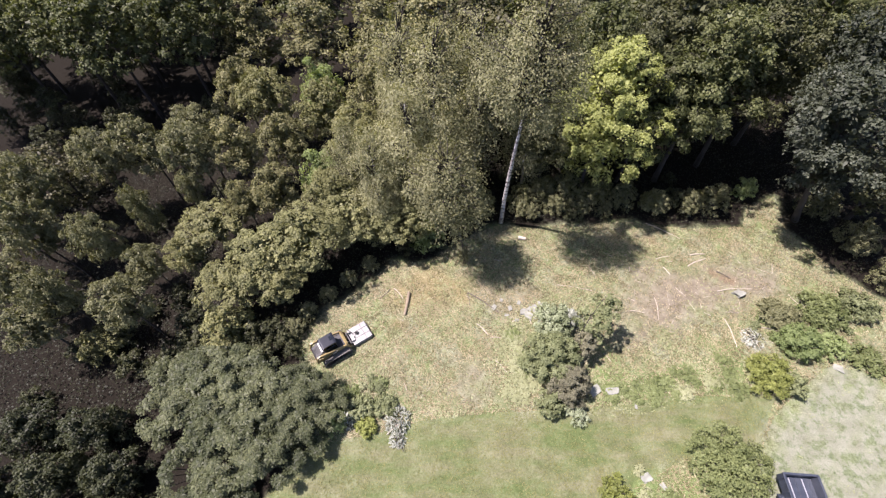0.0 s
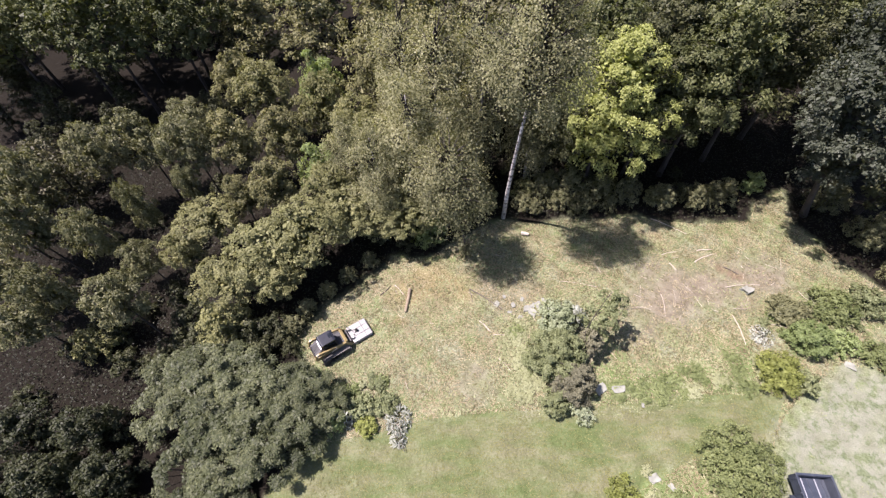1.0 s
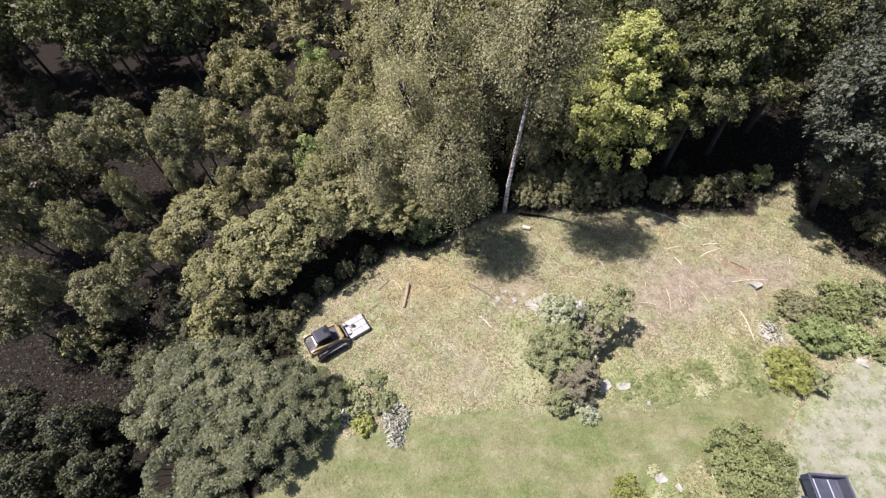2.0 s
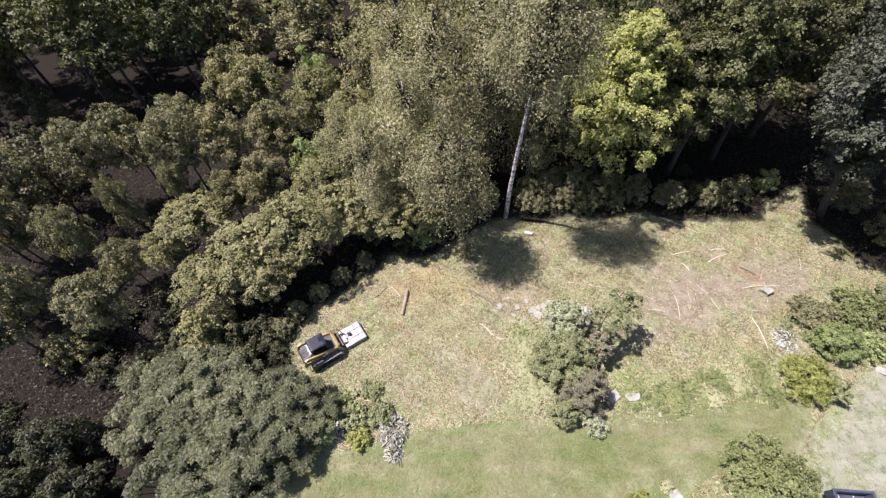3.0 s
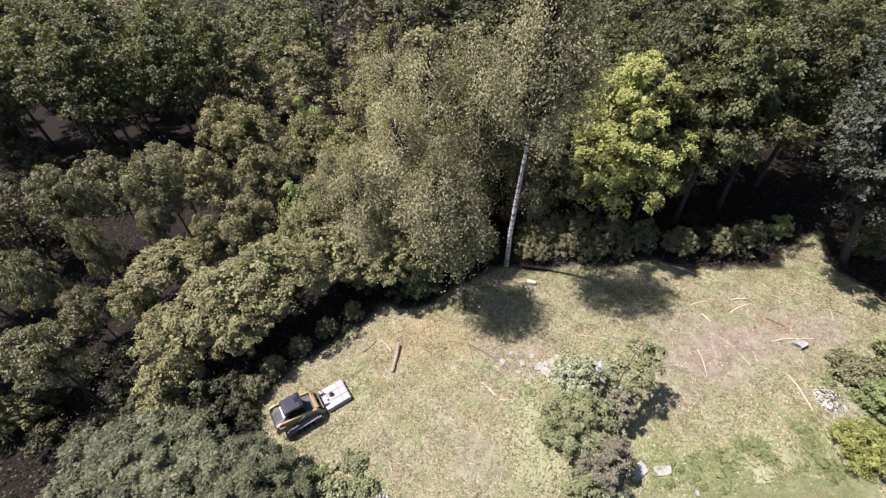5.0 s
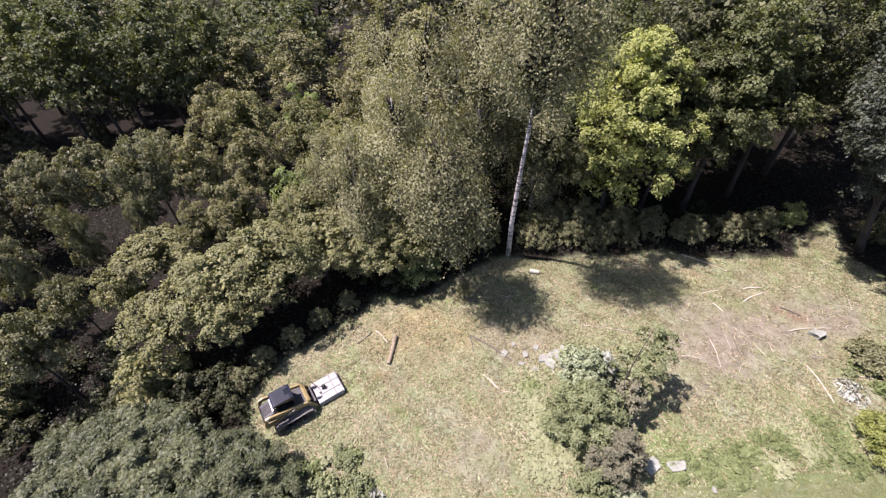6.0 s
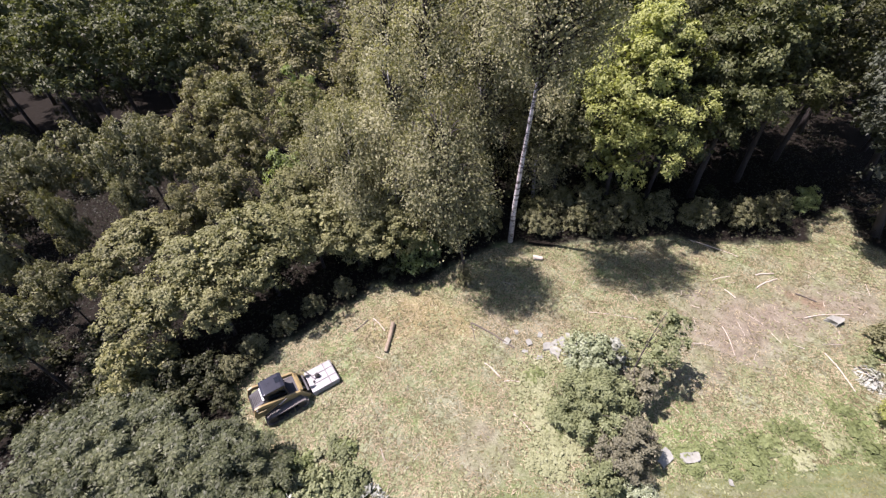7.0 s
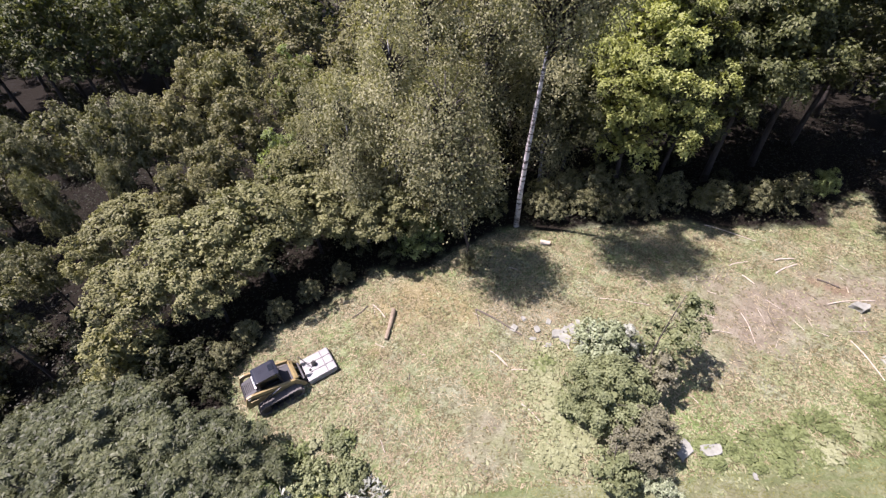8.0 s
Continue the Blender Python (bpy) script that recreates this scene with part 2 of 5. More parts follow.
    stones = n.ramp(n.math("ADD", n.math("MULTIPLY", mid, 0.4), n.math("MULTIPLY", grit, 0.6)), [(0.3, (0.23, 0.195, 0.13)), (0.5, (0.35, 0.31, 0.22)), (0.75, (0.52, 0.465, 0.35))])
    tufts = n.ramp(n.noise(1.3, 6.0, 0.78), [(0.49, (0, 0, 0)), (0.57, (0.9, 0.9, 0.9))])
    stones = n.mix(tufts, stones, n.ramp(fine, [(0.35, (0.10, 0.12, 0.05)), (0.65, (0.30, 0.30, 0.165))]))
    col = n.mix(gravel, col, stones)
    # forest-floor colour taken near black: the trees' shade is painted in
    mould_shade = n.ramp(fine, [(0.3, (0.007, 0.006, 0.004)), (0.55, (0.014, 0.012, 0.009)), (0.8, (0.030, 0.026, 0.020))])
    col = n.mix(1.0, col, (0.512, 0.598, 0.605), "MULTIPLY")
    col = n.mix(litter_shade, col, mould_shade)
    n.bump(n.math("ADD", fine, n.math("MULTIPLY", mid, 0.6)), 0.6, 0.12)
    return n.done(col, 0.95, 0, 0.05)


M["ground"] = ground_material()


# ---------------- building blocks ----------------
def part(name, bm, material, parent=None, label="", smooth=False):
    me = bpy.data.meshes.new(name)
    bm.to_mesh(me)
    bm.free()
    return mesh_part(name, me, material, parent, label, smooth)


def mesh_part(name, me, material, parent=None, label="", smooth=False):
    me.materials.append(M[material])
    if smooth:
        me.polygons.foreach_set("use_smooth", np.ones(len(me.polygons), bool))
    ob = new(name, me)
    ob.parent = parent
    if label:
        ob["label"] = label
    return ob


def thing(name, m, label, category, group="", kind=""):
    ob = new(name)
    ob.empty_display_size = 0.2
    ob.matrix_basis = m
    return tagged(ob, label, category, group, kind)


def box(bm, centre, size, turn=(0, 0, 0), bevel=0.02):
    m = pose(*centre, *turn) @ Matrix.Diagonal((*size, 1))
    vs = bmesh.ops.create_cube(bm, size=1.0, matrix=m)["verts"]
    if bevel:
        es = list({e for v in vs for e in v.link_edges})
        bmesh.ops.bevel(bm, geom=es, offset=bevel, segments=2, profile=0.6, affect="EDGES")
    return bm


def rod(bm, a, b, r, r2=None, sides=10):
    a, b = Vector(a), Vector(b)
    d = b - a
    m = Matrix.Translation((a + b) / 2) @ d.to_track_quat("Z", "Y").to_matrix().to_4x4()
    bmesh.ops.create_cone(bm, cap_ends=True, segments=sides, radius1=r, radius2=r if r2 is None else r2, depth=d.length, matrix=m)
    return bm


def prism(bm, outline, y0, y1, bevel=0.0):
    """A plate whose outline is in x and z, from y0 to y1."""
    vs = [bm.verts.new((x, y0, z)) for x, z in outline]
    f = bm.faces.new(vs)
    got = bmesh.ops.extrude_face_region(bm, geom=[f])["geom"]
    top = [g for g in got if isinstance(g, bmesh.types.BMVert)]
    bmesh.ops.translate(bm, verts=top, vec=(0, y1 - y0, 0))
    bmesh.ops.recalc_face_normals(bm, faces=bm.faces)
    if bevel:
        bmesh.ops.bevel(bm, geom=list({e for v in vs + top for e in v.link_edges}), offset=bevel, segments=2, profile=0.6, affect="EDGES")
    return bm


def quads_mesh(name, verts, count):
    """A mesh of loose quads; verts: (count * 4, 3), in order round each quad."""
    me = bpy.data.meshes.new(name)
    me.vertices.add(count * 4)
    me.vertices.foreach_set("co", np.ascontiguousarray(verts, np.float32).ravel())
    me.loops.add(count * 4)
    me.loops.foreach_set("vertex_index", np.arange(count * 4, dtype=np.int32))
    me.polygons.add(count)
    me.polygons.foreach_set("loop_start", np.arange(0, count * 4, 4, dtype=np.int32))
    me.update(calc_edges=True)
    return me


def unit(v):
    return v / np.maximum(np.linalg.norm(v, axis=1, keepdims=True), 1e-6)


def leaf_verts(rng, c, nrm, axis, length, width, fold=0.18, hang=0.14):
    """Four corners for each leaf: stalk end, side, tip, side; sides lifted along the midrib, tip hanging."""
    n = len(c)
    nrm = unit(nrm)
    axis = unit(axis - nrm * np.sum(axis * nrm, axis=1, keepdims=True))
    side = np.cross(nrm, axis)
    L = length * rng.uniform(0.65, 1.35, (n, 1))
    W = width * rng.uniform(0.7, 1.3, (n, 1))
    v = np.empty((n, 4, 3))
    v[:, 0] = c - axis * L * 0.5
    v[:, 1] = c + side * W * 0.5 + nrm * W * fold + axis * L * 0.04
    v[:, 2] = c + axis * L * 0.5 - nrm * L * hang
    v[:, 3] = c - side * W * 0.5 + nrm * W * fold + axis * L * 0.04
    return v.reshape(-1, 3)


def tube(verts, faces, pts, radii, sides):
    """Adds a tapering tube along pts to the lists."""
    pts = [Vector(p) for p in pts]
    base = len(verts)
    for i, p in enumerate(pts):
        d = (pts[min(i + 1, len(pts) - 1)] - pts[max(i - 1, 0)]).normalized()
        u = d.orthogonal().normalized() if abs(d.z) < 0.7 else Vector((1, 0, 0)).cross(d).normalized()
        w = d.cross(u)
        for k in range(sides):
            a = 2 * math.pi * k / sides
            verts.append(p + (u * math.cos(a) + w * math.sin(a)) * radii[i])
    for i in range(len(pts) - 1):
        for k in range(sides):
            a, b = base + i * sides + k, base + i * sides + (k + 1) % sides
            faces.append((a, b, b + sides, a + sides))
    faces.append(tuple(base + k for k in reversed(range(sides))))
    faces.append(tuple(base + (len(pts) - 1) * sides + k for k in range(sides)))


def tube_mesh(name, runs, sides):
    verts, faces = [], []
    for pts, radii in runs:
        tube(verts, faces, pts, radii, sides)
    me = bpy.data.meshes.new(name)
    me.from_pydata(verts, [], faces)
    return me


def crown_clumps(rng, count, height, base, radius, shape, lean=(0, 0), fill=0.6, boughs=0):
    """Centres of the leafy sprays of a crown, gathered on boughs. shape gives the half-width, 0 to 1, at the share u of the crown's height."""
    boughs = boughs or max(9, count // 3)
    heads = []
    tries = 0
    while len(heads) < boughs:
        u = rng.uniform(0, 1) ** 0.8
        w = shape(u)
        tries += 1
        if rng.uniform() > w + 0.1:
            continue
        a = rng.uniform(0, 2 * math.pi)
        r = radius * w * (1 - fill * rng.uniform() ** 1.5) * 0.86
        z = base + (height * 0.95 - base) * u
        p = np.array([r * math.cos(a), r * math.sin(a), z])
        if tries < 900 and any(np.linalg.norm((p - q) * (1, 1, 1.3)) < 0.27 * radius for q in heads):
            continue
        heads.append(p)
    out = []
    for i in range(count):
        p = heads[i % boughs]
        d = rng.normal(size=3)
        d[2] = abs(d[2]) * 0.8 - 0.15
        d /= np.linalg.norm(d)
        rb = radius * 0.34 * (0.7 + 0.6 * ((i % boughs) * 0.618 % 1.0))
        q = p + d * rb * rng.uniform(0.45, 1.0) * np.array([1, 1, 0.75])
        t = q[2] / height
        out.append((q[0] + lean[0] * t, q[1] + lean[1] * t, q[2]))
    return np.array(out)


def lobe_crown(rng, lobes, height, base, radius, shape, lean, size, leaves, leaf, width, droop, up, shag, axis_of):
    """A crown of rounded lobes, each a shell of leafy sprays; leaves that would lie buried inside a neighbour are left out.
    Returns the lobes' centres and the corners of all leaves."""
    heads, rads = [], []
    tries = 0
    while len(heads) < lobes:
        tries += 1
        u = rng.uniform(0, 1) ** 0.75
        w = shape(u)
        rl = radius * size * rng.uniform(0.72, 1.28)
        a = rng.uniform(0, 2 * math.pi)
        r = max(0.0, radius * w - rl * 0.75) * (1 - 0.55 * rng.uniform() ** 2.2)
        t = base + rl * 0.5 + max(0.05, height - base - rl * 1.35) * u
        p = np.array([r * math.cos(a) + lean[0] * t / height, r * math.sin(a) + lean[1] * t / height, t])
        gap = 1.15 if tries < 400 else 0.8 if tries < 900 else 0.0
        if any(np.linalg.norm(p - q) < gap * 0.5 * (rl + ql) for q, ql in zip(heads, rads)):
            continue
        heads.append(p)
        rads.append(rl)
    heads, rads = np.array(heads), np.array(rads)
    out = unit(heads - axis_of(heads))
    # sprays: directions on every lobe, mostly outwards and upwards
    sprays = 7
    sub = unit((rng.normal(size=(lobes, sprays, 3)) + out[:, None, :] * 0.7 + np.array([0, 0, 0.55])).reshape(-1, 3)).reshape(lobes, sprays, 3)
    n = int(leaves * 2.4)
    which = rng.choice(lobes, n, p=rads ** 2 / np.sum(rads ** 2))
    spray = rng.integers(0, sprays, n)
    loose = rng.uniform(0, 1, (n, 1)) < 0.22
    d = sub[which, spray] + rng.normal(size=(n, 3)) * np.where(loose, 0.9, 0.22)
    d = unit(d)
    near = np.sum(d * sub[which, spray], axis=1, keepdims=True)
    far_out = 0.68 + 0.48 * np.clip((near - 0.74) / 0.26, 0, 1) - 0.3 * rng.uniform(0, 1, (n, 1)) ** 2.5 + shag * rng.normal(size=(n, 1)) * 0.5
    rl = rads[which][:, None]
    p = heads[which] + d * rl * far_out * np.array([1, 1, 0.86])
    p[:, 2] -= droop * rl[:, 0] * np.clip(far_out[:, 0] - 0.6, 0, 1) * (1 - d[:, 2] * 0.5)
    gap = np.full(n, 9.0)
    for k in range(lobes):
        q = np.linalg.norm(p - heads[k], axis=1) / rads[k]
        gap = np.minimum(gap, np.where(which == k, 9.0, q))
    keep = np.nonzero((gap > 0.74) & (d[:, 2] > -0.62) & (p[:, 2] > 0.03))[0][:leaves]
    p, d, k = p[keep], d[keep], len(keep)
    nrm = d * 0.75 + np.array([0, 0, up]) + rng.normal(size=(k, 3)) * 0.5
    axis = d * np.array([1, 1, 0.5]) + np.array([0, 0, -0.25 - droop]) + rng.normal(size=(k, 3)) * 0.7
    outer = leaf_verts(rng, p, nrm, axis, leaf, leaf * width)
    # larger leaves added inside the crown to block light and darken its gaps
    m = max(30, leaves // 9)
    i = rng.integers(0, lobes, m)
    mid = axis_of(heads)[i]
    mid[:, 2] = heads[i][:, 2]
    inner = heads[i] + (mid - heads[i]) * rng.uniform(0.2, 0.9, (m, 1)) + rng.normal(size=(m, 3)) * radius * 0.07
    inner[:, 2] = np.maximum(inner[:, 2] - 0.3 * rads[i], 0.06)
    shade = leaf_verts(rng, inner, np.array([0, 0, 1.0]) + rng.normal(size=(m, 3)) * 0.6, rng.normal(size=(m, 3)), leaf * 2.3, leaf * 1.5)
    return heads, np.concatenate([outer, shade])


SHAPES = {
    "round": lambda u: math.sqrt(max(0.0, 1 - (2 * u - 0.9) ** 2 / 1.25)),
    "broad": lambda u: (1 - max(0, u - 0.25) ** 2.2 * 1.45) * min(1, 0.45 + u * 2.2),
    "column": lambda u: min(1, 0.5 + u * 1.6) * (1 - max(0, u - 0.35) ** 1.7 * 1.75),
    "dome": lambda u: math.sqrt(max(0.0, 1 - u * u * 0.95)),
}


def tree(name, seed, height, base, radius, shape, lobes, size, leaves, leaf, leaf_mat, bark, label, trunk_r,
         droop=0.15, lean=(0, 0), stems=1, width=0.6, up=0.6, category="tree", bend=0.25, group="", shag=0.24):
    """One tree or shrub: a trunk (or several stems), limbs out to the lobes of the crown, and single leaves."""
    rng = np.random.default_rng(seed)
    ob = thing(name, Matrix(), label, category, group)
    prof = SHAPES[shape]
    def spine(z):
        t = z / height
        return Vector((lean[0] * t + bend * math.sin(t * 3.0 + seed) - bend * math.sin(seed), lean[1] * t + bend * math.sin(t * 2.3 + 2 * seed) - bend * math.sin(2 * seed), z))

    def axis_of(c):
        a = c.copy()
        t = c[:, 2] / height
        a[:, 0], a[:, 1] = lean[0] * t, lean[1] * t
        a[:, 2] -= 0.3 * radius
        return a

    centres, v = lobe_crown(rng, lobes, height, base, radius, prof, lean, size, leaves, leaf, width, droop, up, shag, axis_of)
    runs = []
    if stems == 1:
        zs = np.linspace(-0.15, height * 0.93, 9)
        runs.append(([spine(z) for z in zs], [trunk_r * (1.25 if i == 0 else 1) * (1 - 0.9 * i / 8) + 0.012 for i in range(9)]))
    else:
        for s in range(stems):
            a = 2 * math.pi * s / stems + rng.uniform(-0.4, 0.4)
            reach = radius * rng.uniform(0.25, 0.6)
            top = height * rng.uniform(0.6, 0.9)
            pts = [Vector((reach * math.cos(a) * q ** 1.3 + 0.1 * math.cos(a), reach * math.sin(a) * q ** 1.3 + 0.1 * math.sin(a), -0.1 + (top + 0.1) * q)) for q in np.linspace(0, 1, 6)]
            mesh_part("stem", tube_mesh("stem", [(pts, [trunk_r * (1 - 0.8 * q) + 0.008 for q in np.linspace(0, 1, 6)])], 6), bark, ob, "", True)
    limbs = []
    order = rng.permutation(len(centres))[: max(6, int(len(centres) * 0.8))]
    for i in order:
        c = Vector(centres[i])
        z0 = max(height * 0.12, c.z - (0.35 + 0.3 * rng.uniform()) * math.hypot(c.x, c.y) - 0.2 * rng.uniform())
        s = spine(min(z0, height * 0.9)) if stems == 1 else Vector((c.x * 0.35, c.y * 0.35, min(z0, c.z * 0.6)))
        mid = s.lerp(c, 0.5) + Vector((0, 0, 0.12 * (c - s).length))
        r = max(0.012, trunk_r * 0.32 * (1 - 0.6 * c.z / height))
        limbs.append(([s, mid, c], [r, r * 0.6, r * 0.2]))
    if stems == 1:
        mesh_part("trunk", tube_mesh("trunk", runs, 7), bark, ob, "", True)
    if limbs:
        tagged(mesh_part("branchwork", tube_mesh("branchwork", limbs, 5), bark, ob, "", True), kind="stuff")
    mesh_part("crown", quads_mesh("crown", v, len(v) // 4), leaf_mat, ob)
    return ob


def put(ob, x, y, turn, scale, height=1.0, first=[]):
    """A plant of the stock set at a place of its own; the stock's own object is used first."""
    m = pose(x, y, ground_z(x, y) - 0.03, 0, 0, turn) @ Matrix.Diagonal((scale, scale, scale * height, 1))
    if ob.name not in first:
        first.append(ob.name)
        ob.matrix_basis = m
        return ob
    c = copy_thing(ob, Matrix())
    c.matrix_basis = m
    return c


# ---------------- ground ----------------
def smooth(e0, e1, x):
    t = np.clip((x - e0) / (e1 - e0), 0, 1)
    return t * t * (3 - 2 * t)


def inside(x, y, poly):
    """Signed distance to a closed outline: positive within."""
    d = np.full(x.shape, 1e9)
    s = np.ones(x.shape)
    for (ax, ay), (bx, by) in zip(poly, poly[1:] + poly[:1]):
        ex, ey = bx - ax, by - ay
        t = np.clip(((x - ax) * ex + (y - ay) * ey) / (ex * ex + ey * ey), 0, 1)
        d = np.minimum(d, np.hypot(x - ax - t * ex, y - ay - t * ey))
        cross = ((ay > y) != (by > y)) & (x < ex * (y - ay) / (ey if ey else 1e-9) + ax)
        s = np.where(cross, -s, s)
    return -d * s


def wavy(x, y, k, seed):
    return (np.sin(x * k + seed) * np.cos(y * k * 1.3 + seed * 2.1) + 0.6 * np.sin(x * k * 2.7 - seed) * np.sin(y * k * 2.2 + seed) + 0.4 * np.cos(x * k * 5.3 + y * k * 4.1 + seed))


def ground_many(x, y):
    """Height of the ground: nearly level in the clearing, falling to a wooded gully in the west."""
    rough = 0.07 * np.sin(x * 0.31 + 1) * np.cos(y * 0.27) + 0.04 * np.sin(x * 0.9) * np.sin(y * 0.8 + 2)
    bank = 1 - smooth(-23.0, -13.0, x - 0.55 * np.clip(12.0 - y, -6, 6))
    return rough - 4.2 * bank


def ground_z(x, y):
    return float(ground_many(np.array([float(x)]), np.array([float(y)]))[0])


# north and west edges partly follow the trees' cast shade
CLEARING = [(-14, -6), (-11.0, 2.8), (-9.0, 5.0), (-8.0, 8.5), (-9.6, 10.2), (-11.0, 12.4), (-9.3, 14.7), (-6.5, 16.8), (-4.3, 19.1), (-1.5, 18.8), (0.6, 20.5),
            (4.6, 22.5), (7.4, 22.0), (10.6, 22.4), (13.6, 22.3), (15.5, 22.4), (20.8, 21.3), (25.2, 21.4), (26.6, 23.5), (29.7, 24.7), (28.9, 20.9), (30.6, 16.6), (32.6, 13.8), (40, 4), (42, -6)]
LAWN = [(-12, -6), (-11.0, 2.8), (-9.2, 5.2), (-5, 5.8), (-1.7, 6.6), (3.5, 6.9), (9.3, 6.9), (14.6, 7.5), (21.2, 7.3), (19.4, 5.0), (18.2, 3.4), (14.0, 3.8), (10.5, 2.4), (9.0, -6)]
GRAVEL = [(20.0, 5.6), (21.6, 6.8), (24.0, 8.2), (25.9, 9.2), (28.4, 8.4), (29.5, 5), (28, -6), (16.5, -6), (17.6, 2.0), (18.8, 4.2)]
SOIL_A = [(14.6, 17.9), (20.2, 17.6), (25.3, 18.6), (26.6, 15.0), (22, 13.6), (18.7, 12.6), (14.2, 11.4), (11.8, 11.8), (13.0, 15.0)]
SOIL_B = [(0.2, 10.6), (2.6, 10.8), (3.2, 7.6), (0.0, 7.4)]
SOIL_C = [(2.0, 16.6), (7.4, 16.2), (7.4, 13.4), (3.6, 13.6)]
RUSTY = [(-5.0, 17.2), (-1.5, 18.4), (2.2, 17.2), (1.6, 14.8), (-2.0, 14.0), (-4.2, 14.4)]
RED_SOIL = [(16.9, 20.6), (17.5, 20.6), (17.7, 19.0), (17.0, 18.9)]
RED_SOIL_B = [(-4.3, 13.9), (-3.1, 13.7), (-3.0, 13.2), (-4.0, 13.2)]
RED_SOIL_C = [(20.8, 16.9), (22.2, 16.4), (22.1, 15.9), (20.9, 16.2)]
WEEDY = [(8.6, 7.2), (9.4, 9.8), (12.4, 9.6), (16, 9.6), (20.4, 10.4), (21.8, 8.2), (14.6, 6.9), (10, 6.4)]
WEEDY_B = [(9.0, 2.8), (10.4, 3.6), (13.0, 3.4), (17.0, 4.6), (18, 2.0), (16, -6), (8.6, -6)]


def relief(x, y):
    """Small humps of the churned ground."""
    return smooth(-0.5, 1.0, inside(x, y, CLEARING)) * (0.02 * wavy(x, y, 2.1, 4) + 0.008 * wavy(x, y, 4.1, 1))


def axis_lines(lo, hi, step, far):
    out = [-far, -far * 0.45, -far * 0.2, -far * 0.09]
    dense = list(np.arange(lo, hi + step * 0.5, step))
    pre = list(np.arange(-100, lo, 4.0))
    post = list(np.arange(hi + 3, 100, 4.0))
    return np.array(out + pre + dense + post + [far * 0.09, far * 0.2, far * 0.45, far])


def build_ground():
    xs, ys = axis_lines(-24, 36, 0.28, 1500), axis_lines(-5, 27, 0.28, 1500)
    X, Y = np.meshgrid(xs, ys)
    fx, fy = X.ravel(), Y.ravel()
    Z = ground_many(fx, fy)
    Z = Z + relief(fx, fy)
    nx, ny = len(xs), len(ys)
    idx = np.arange(nx * ny).reshape(ny, nx)
    quads = np.stack([idx[:-1, :-1], idx[:-1, 1:], idx[1:, 1:], idx[1:, :-1]], -1).reshape(-1, 4)
    me = bpy.data.meshes.new("ground")
    me.vertices.add(nx * ny)
    me.vertices.foreach_set("co", np.stack([fx, fy, Z], 1).astype(np.float32).ravel())
    me.loops.add(len(quads) * 4)
    me.loops.foreach_set("vertex_index", quads.astype(np.int32).ravel())
    me.polygons.add(len(quads))
    me.polygons.foreach_set("loop_start", np.arange(0, len(quads) * 4, 4, dtype=np.int32))
    me.update(calc_edges=True)
    w = wavy(fx, fy, 1.1, 3)
    w2 = wavy(fx, fy, 2.3, 7)
    lawn = smooth(-0.7, 0.6, inside(fx, fy, LAWN) + 0.3 * w + 0.35 * w2 + 0.2 * wavy(fx, fy, 5.3, 4))
    gravel = smooth(-0.9, 1.6, inside(fx, fy, GRAVEL) + 0.5 * w + 0.35 * w2 + 0.25 * wavy(fx, fy, 5.1, 2)) * (0.7 + 0.3 * smooth(-0.9, 0.4, w2 + 0.6 * wavy(fx, fy, 4.4, 8)))
    soil = np.maximum.reduce([smooth(-1.2, 2.6, inside(fx, fy, SOIL_A) + 0.7 * w + 0.5 * w2) * 0.97, smooth(-0.8, 1.2, inside(fx, fy, SOIL_B) + 0.4 * w) * 0.55, smooth(-0.6, 0.9, inside(fx, fy, SOIL_C) + 0.4 * w) * 0.6])
    litter_shade = 1 - smooth(-0.4, 0.5, inside(fx, fy, CLEARING) + 0.25 * w)
    rusty = smooth(-0.6, 1.2, inside(fx, fy, RUSTY) + 0.4 * w) * 0.95
    weedy = np.maximum(smooth(-0.6, 0.8, inside(fx, fy, WEEDY) + 0.4 * w), smooth(-0.4, 0.6, inside(fx, fy, WEEDY_B) + 0.4 * w)) * 0.75
    red = np.maximum.reduce([smooth(-0.35, 0.35, inside(fx, fy, q) + 0.25 * w2) for q in (RED_SOIL, RED_SOIL_B, RED_SOIL_C)]) * 0.5
    a = me.attributes.new("zone", "FLOAT_COLOR", "POINT")
    a.data.foreach_set("color", np.stack([lawn, gravel, soil, litter_shade], 1).astype(np.float32).ravel())
    b = me.attributes.new("zone_b", "FLOAT_COLOR", "POINT")
    b.data.foreach_set("color", np.stack([rusty, weedy, red, rusty * 0 + 1], 1).astype(np.float32).ravel())
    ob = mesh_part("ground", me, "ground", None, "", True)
    tagged(ob, "mulched clearing, mown lawn and pale gravel beside woodland floor darkened for shade", "ground", kind="structure")


build_ground()


# ---------------- woodland: stock of plants ----------------
YOUNG = "young woodland trees round the clearing"
EDGE = "shrubs along the woodland edge"
SUMAC = "sumac shrubs of the thicket"
LOWER = "saplings and undergrowth on the woodland floor"
FAR = "trees of the deeper woodland"

ash = [tree("ash_tree", 11 + i, 8.0, 3.0, 2.6, "round", 36, 0.23, 7000, 0.162, "ash_leaf", "bark", "young broadleaf tree with dull olive-green leaves in dense woodland", 0.11, group=YOUNG) for i in range(3)]
grey = [tree("ash_tree", 13 + i, 8.0, 3.5, 2.6, "round", 34, 0.235, 7000, 0.162, "grey_leaf", "bark", "young broadleaf tree with grey-green leaves in shaded woodland", 0.11, group=YOUNG) for i in range(3)]
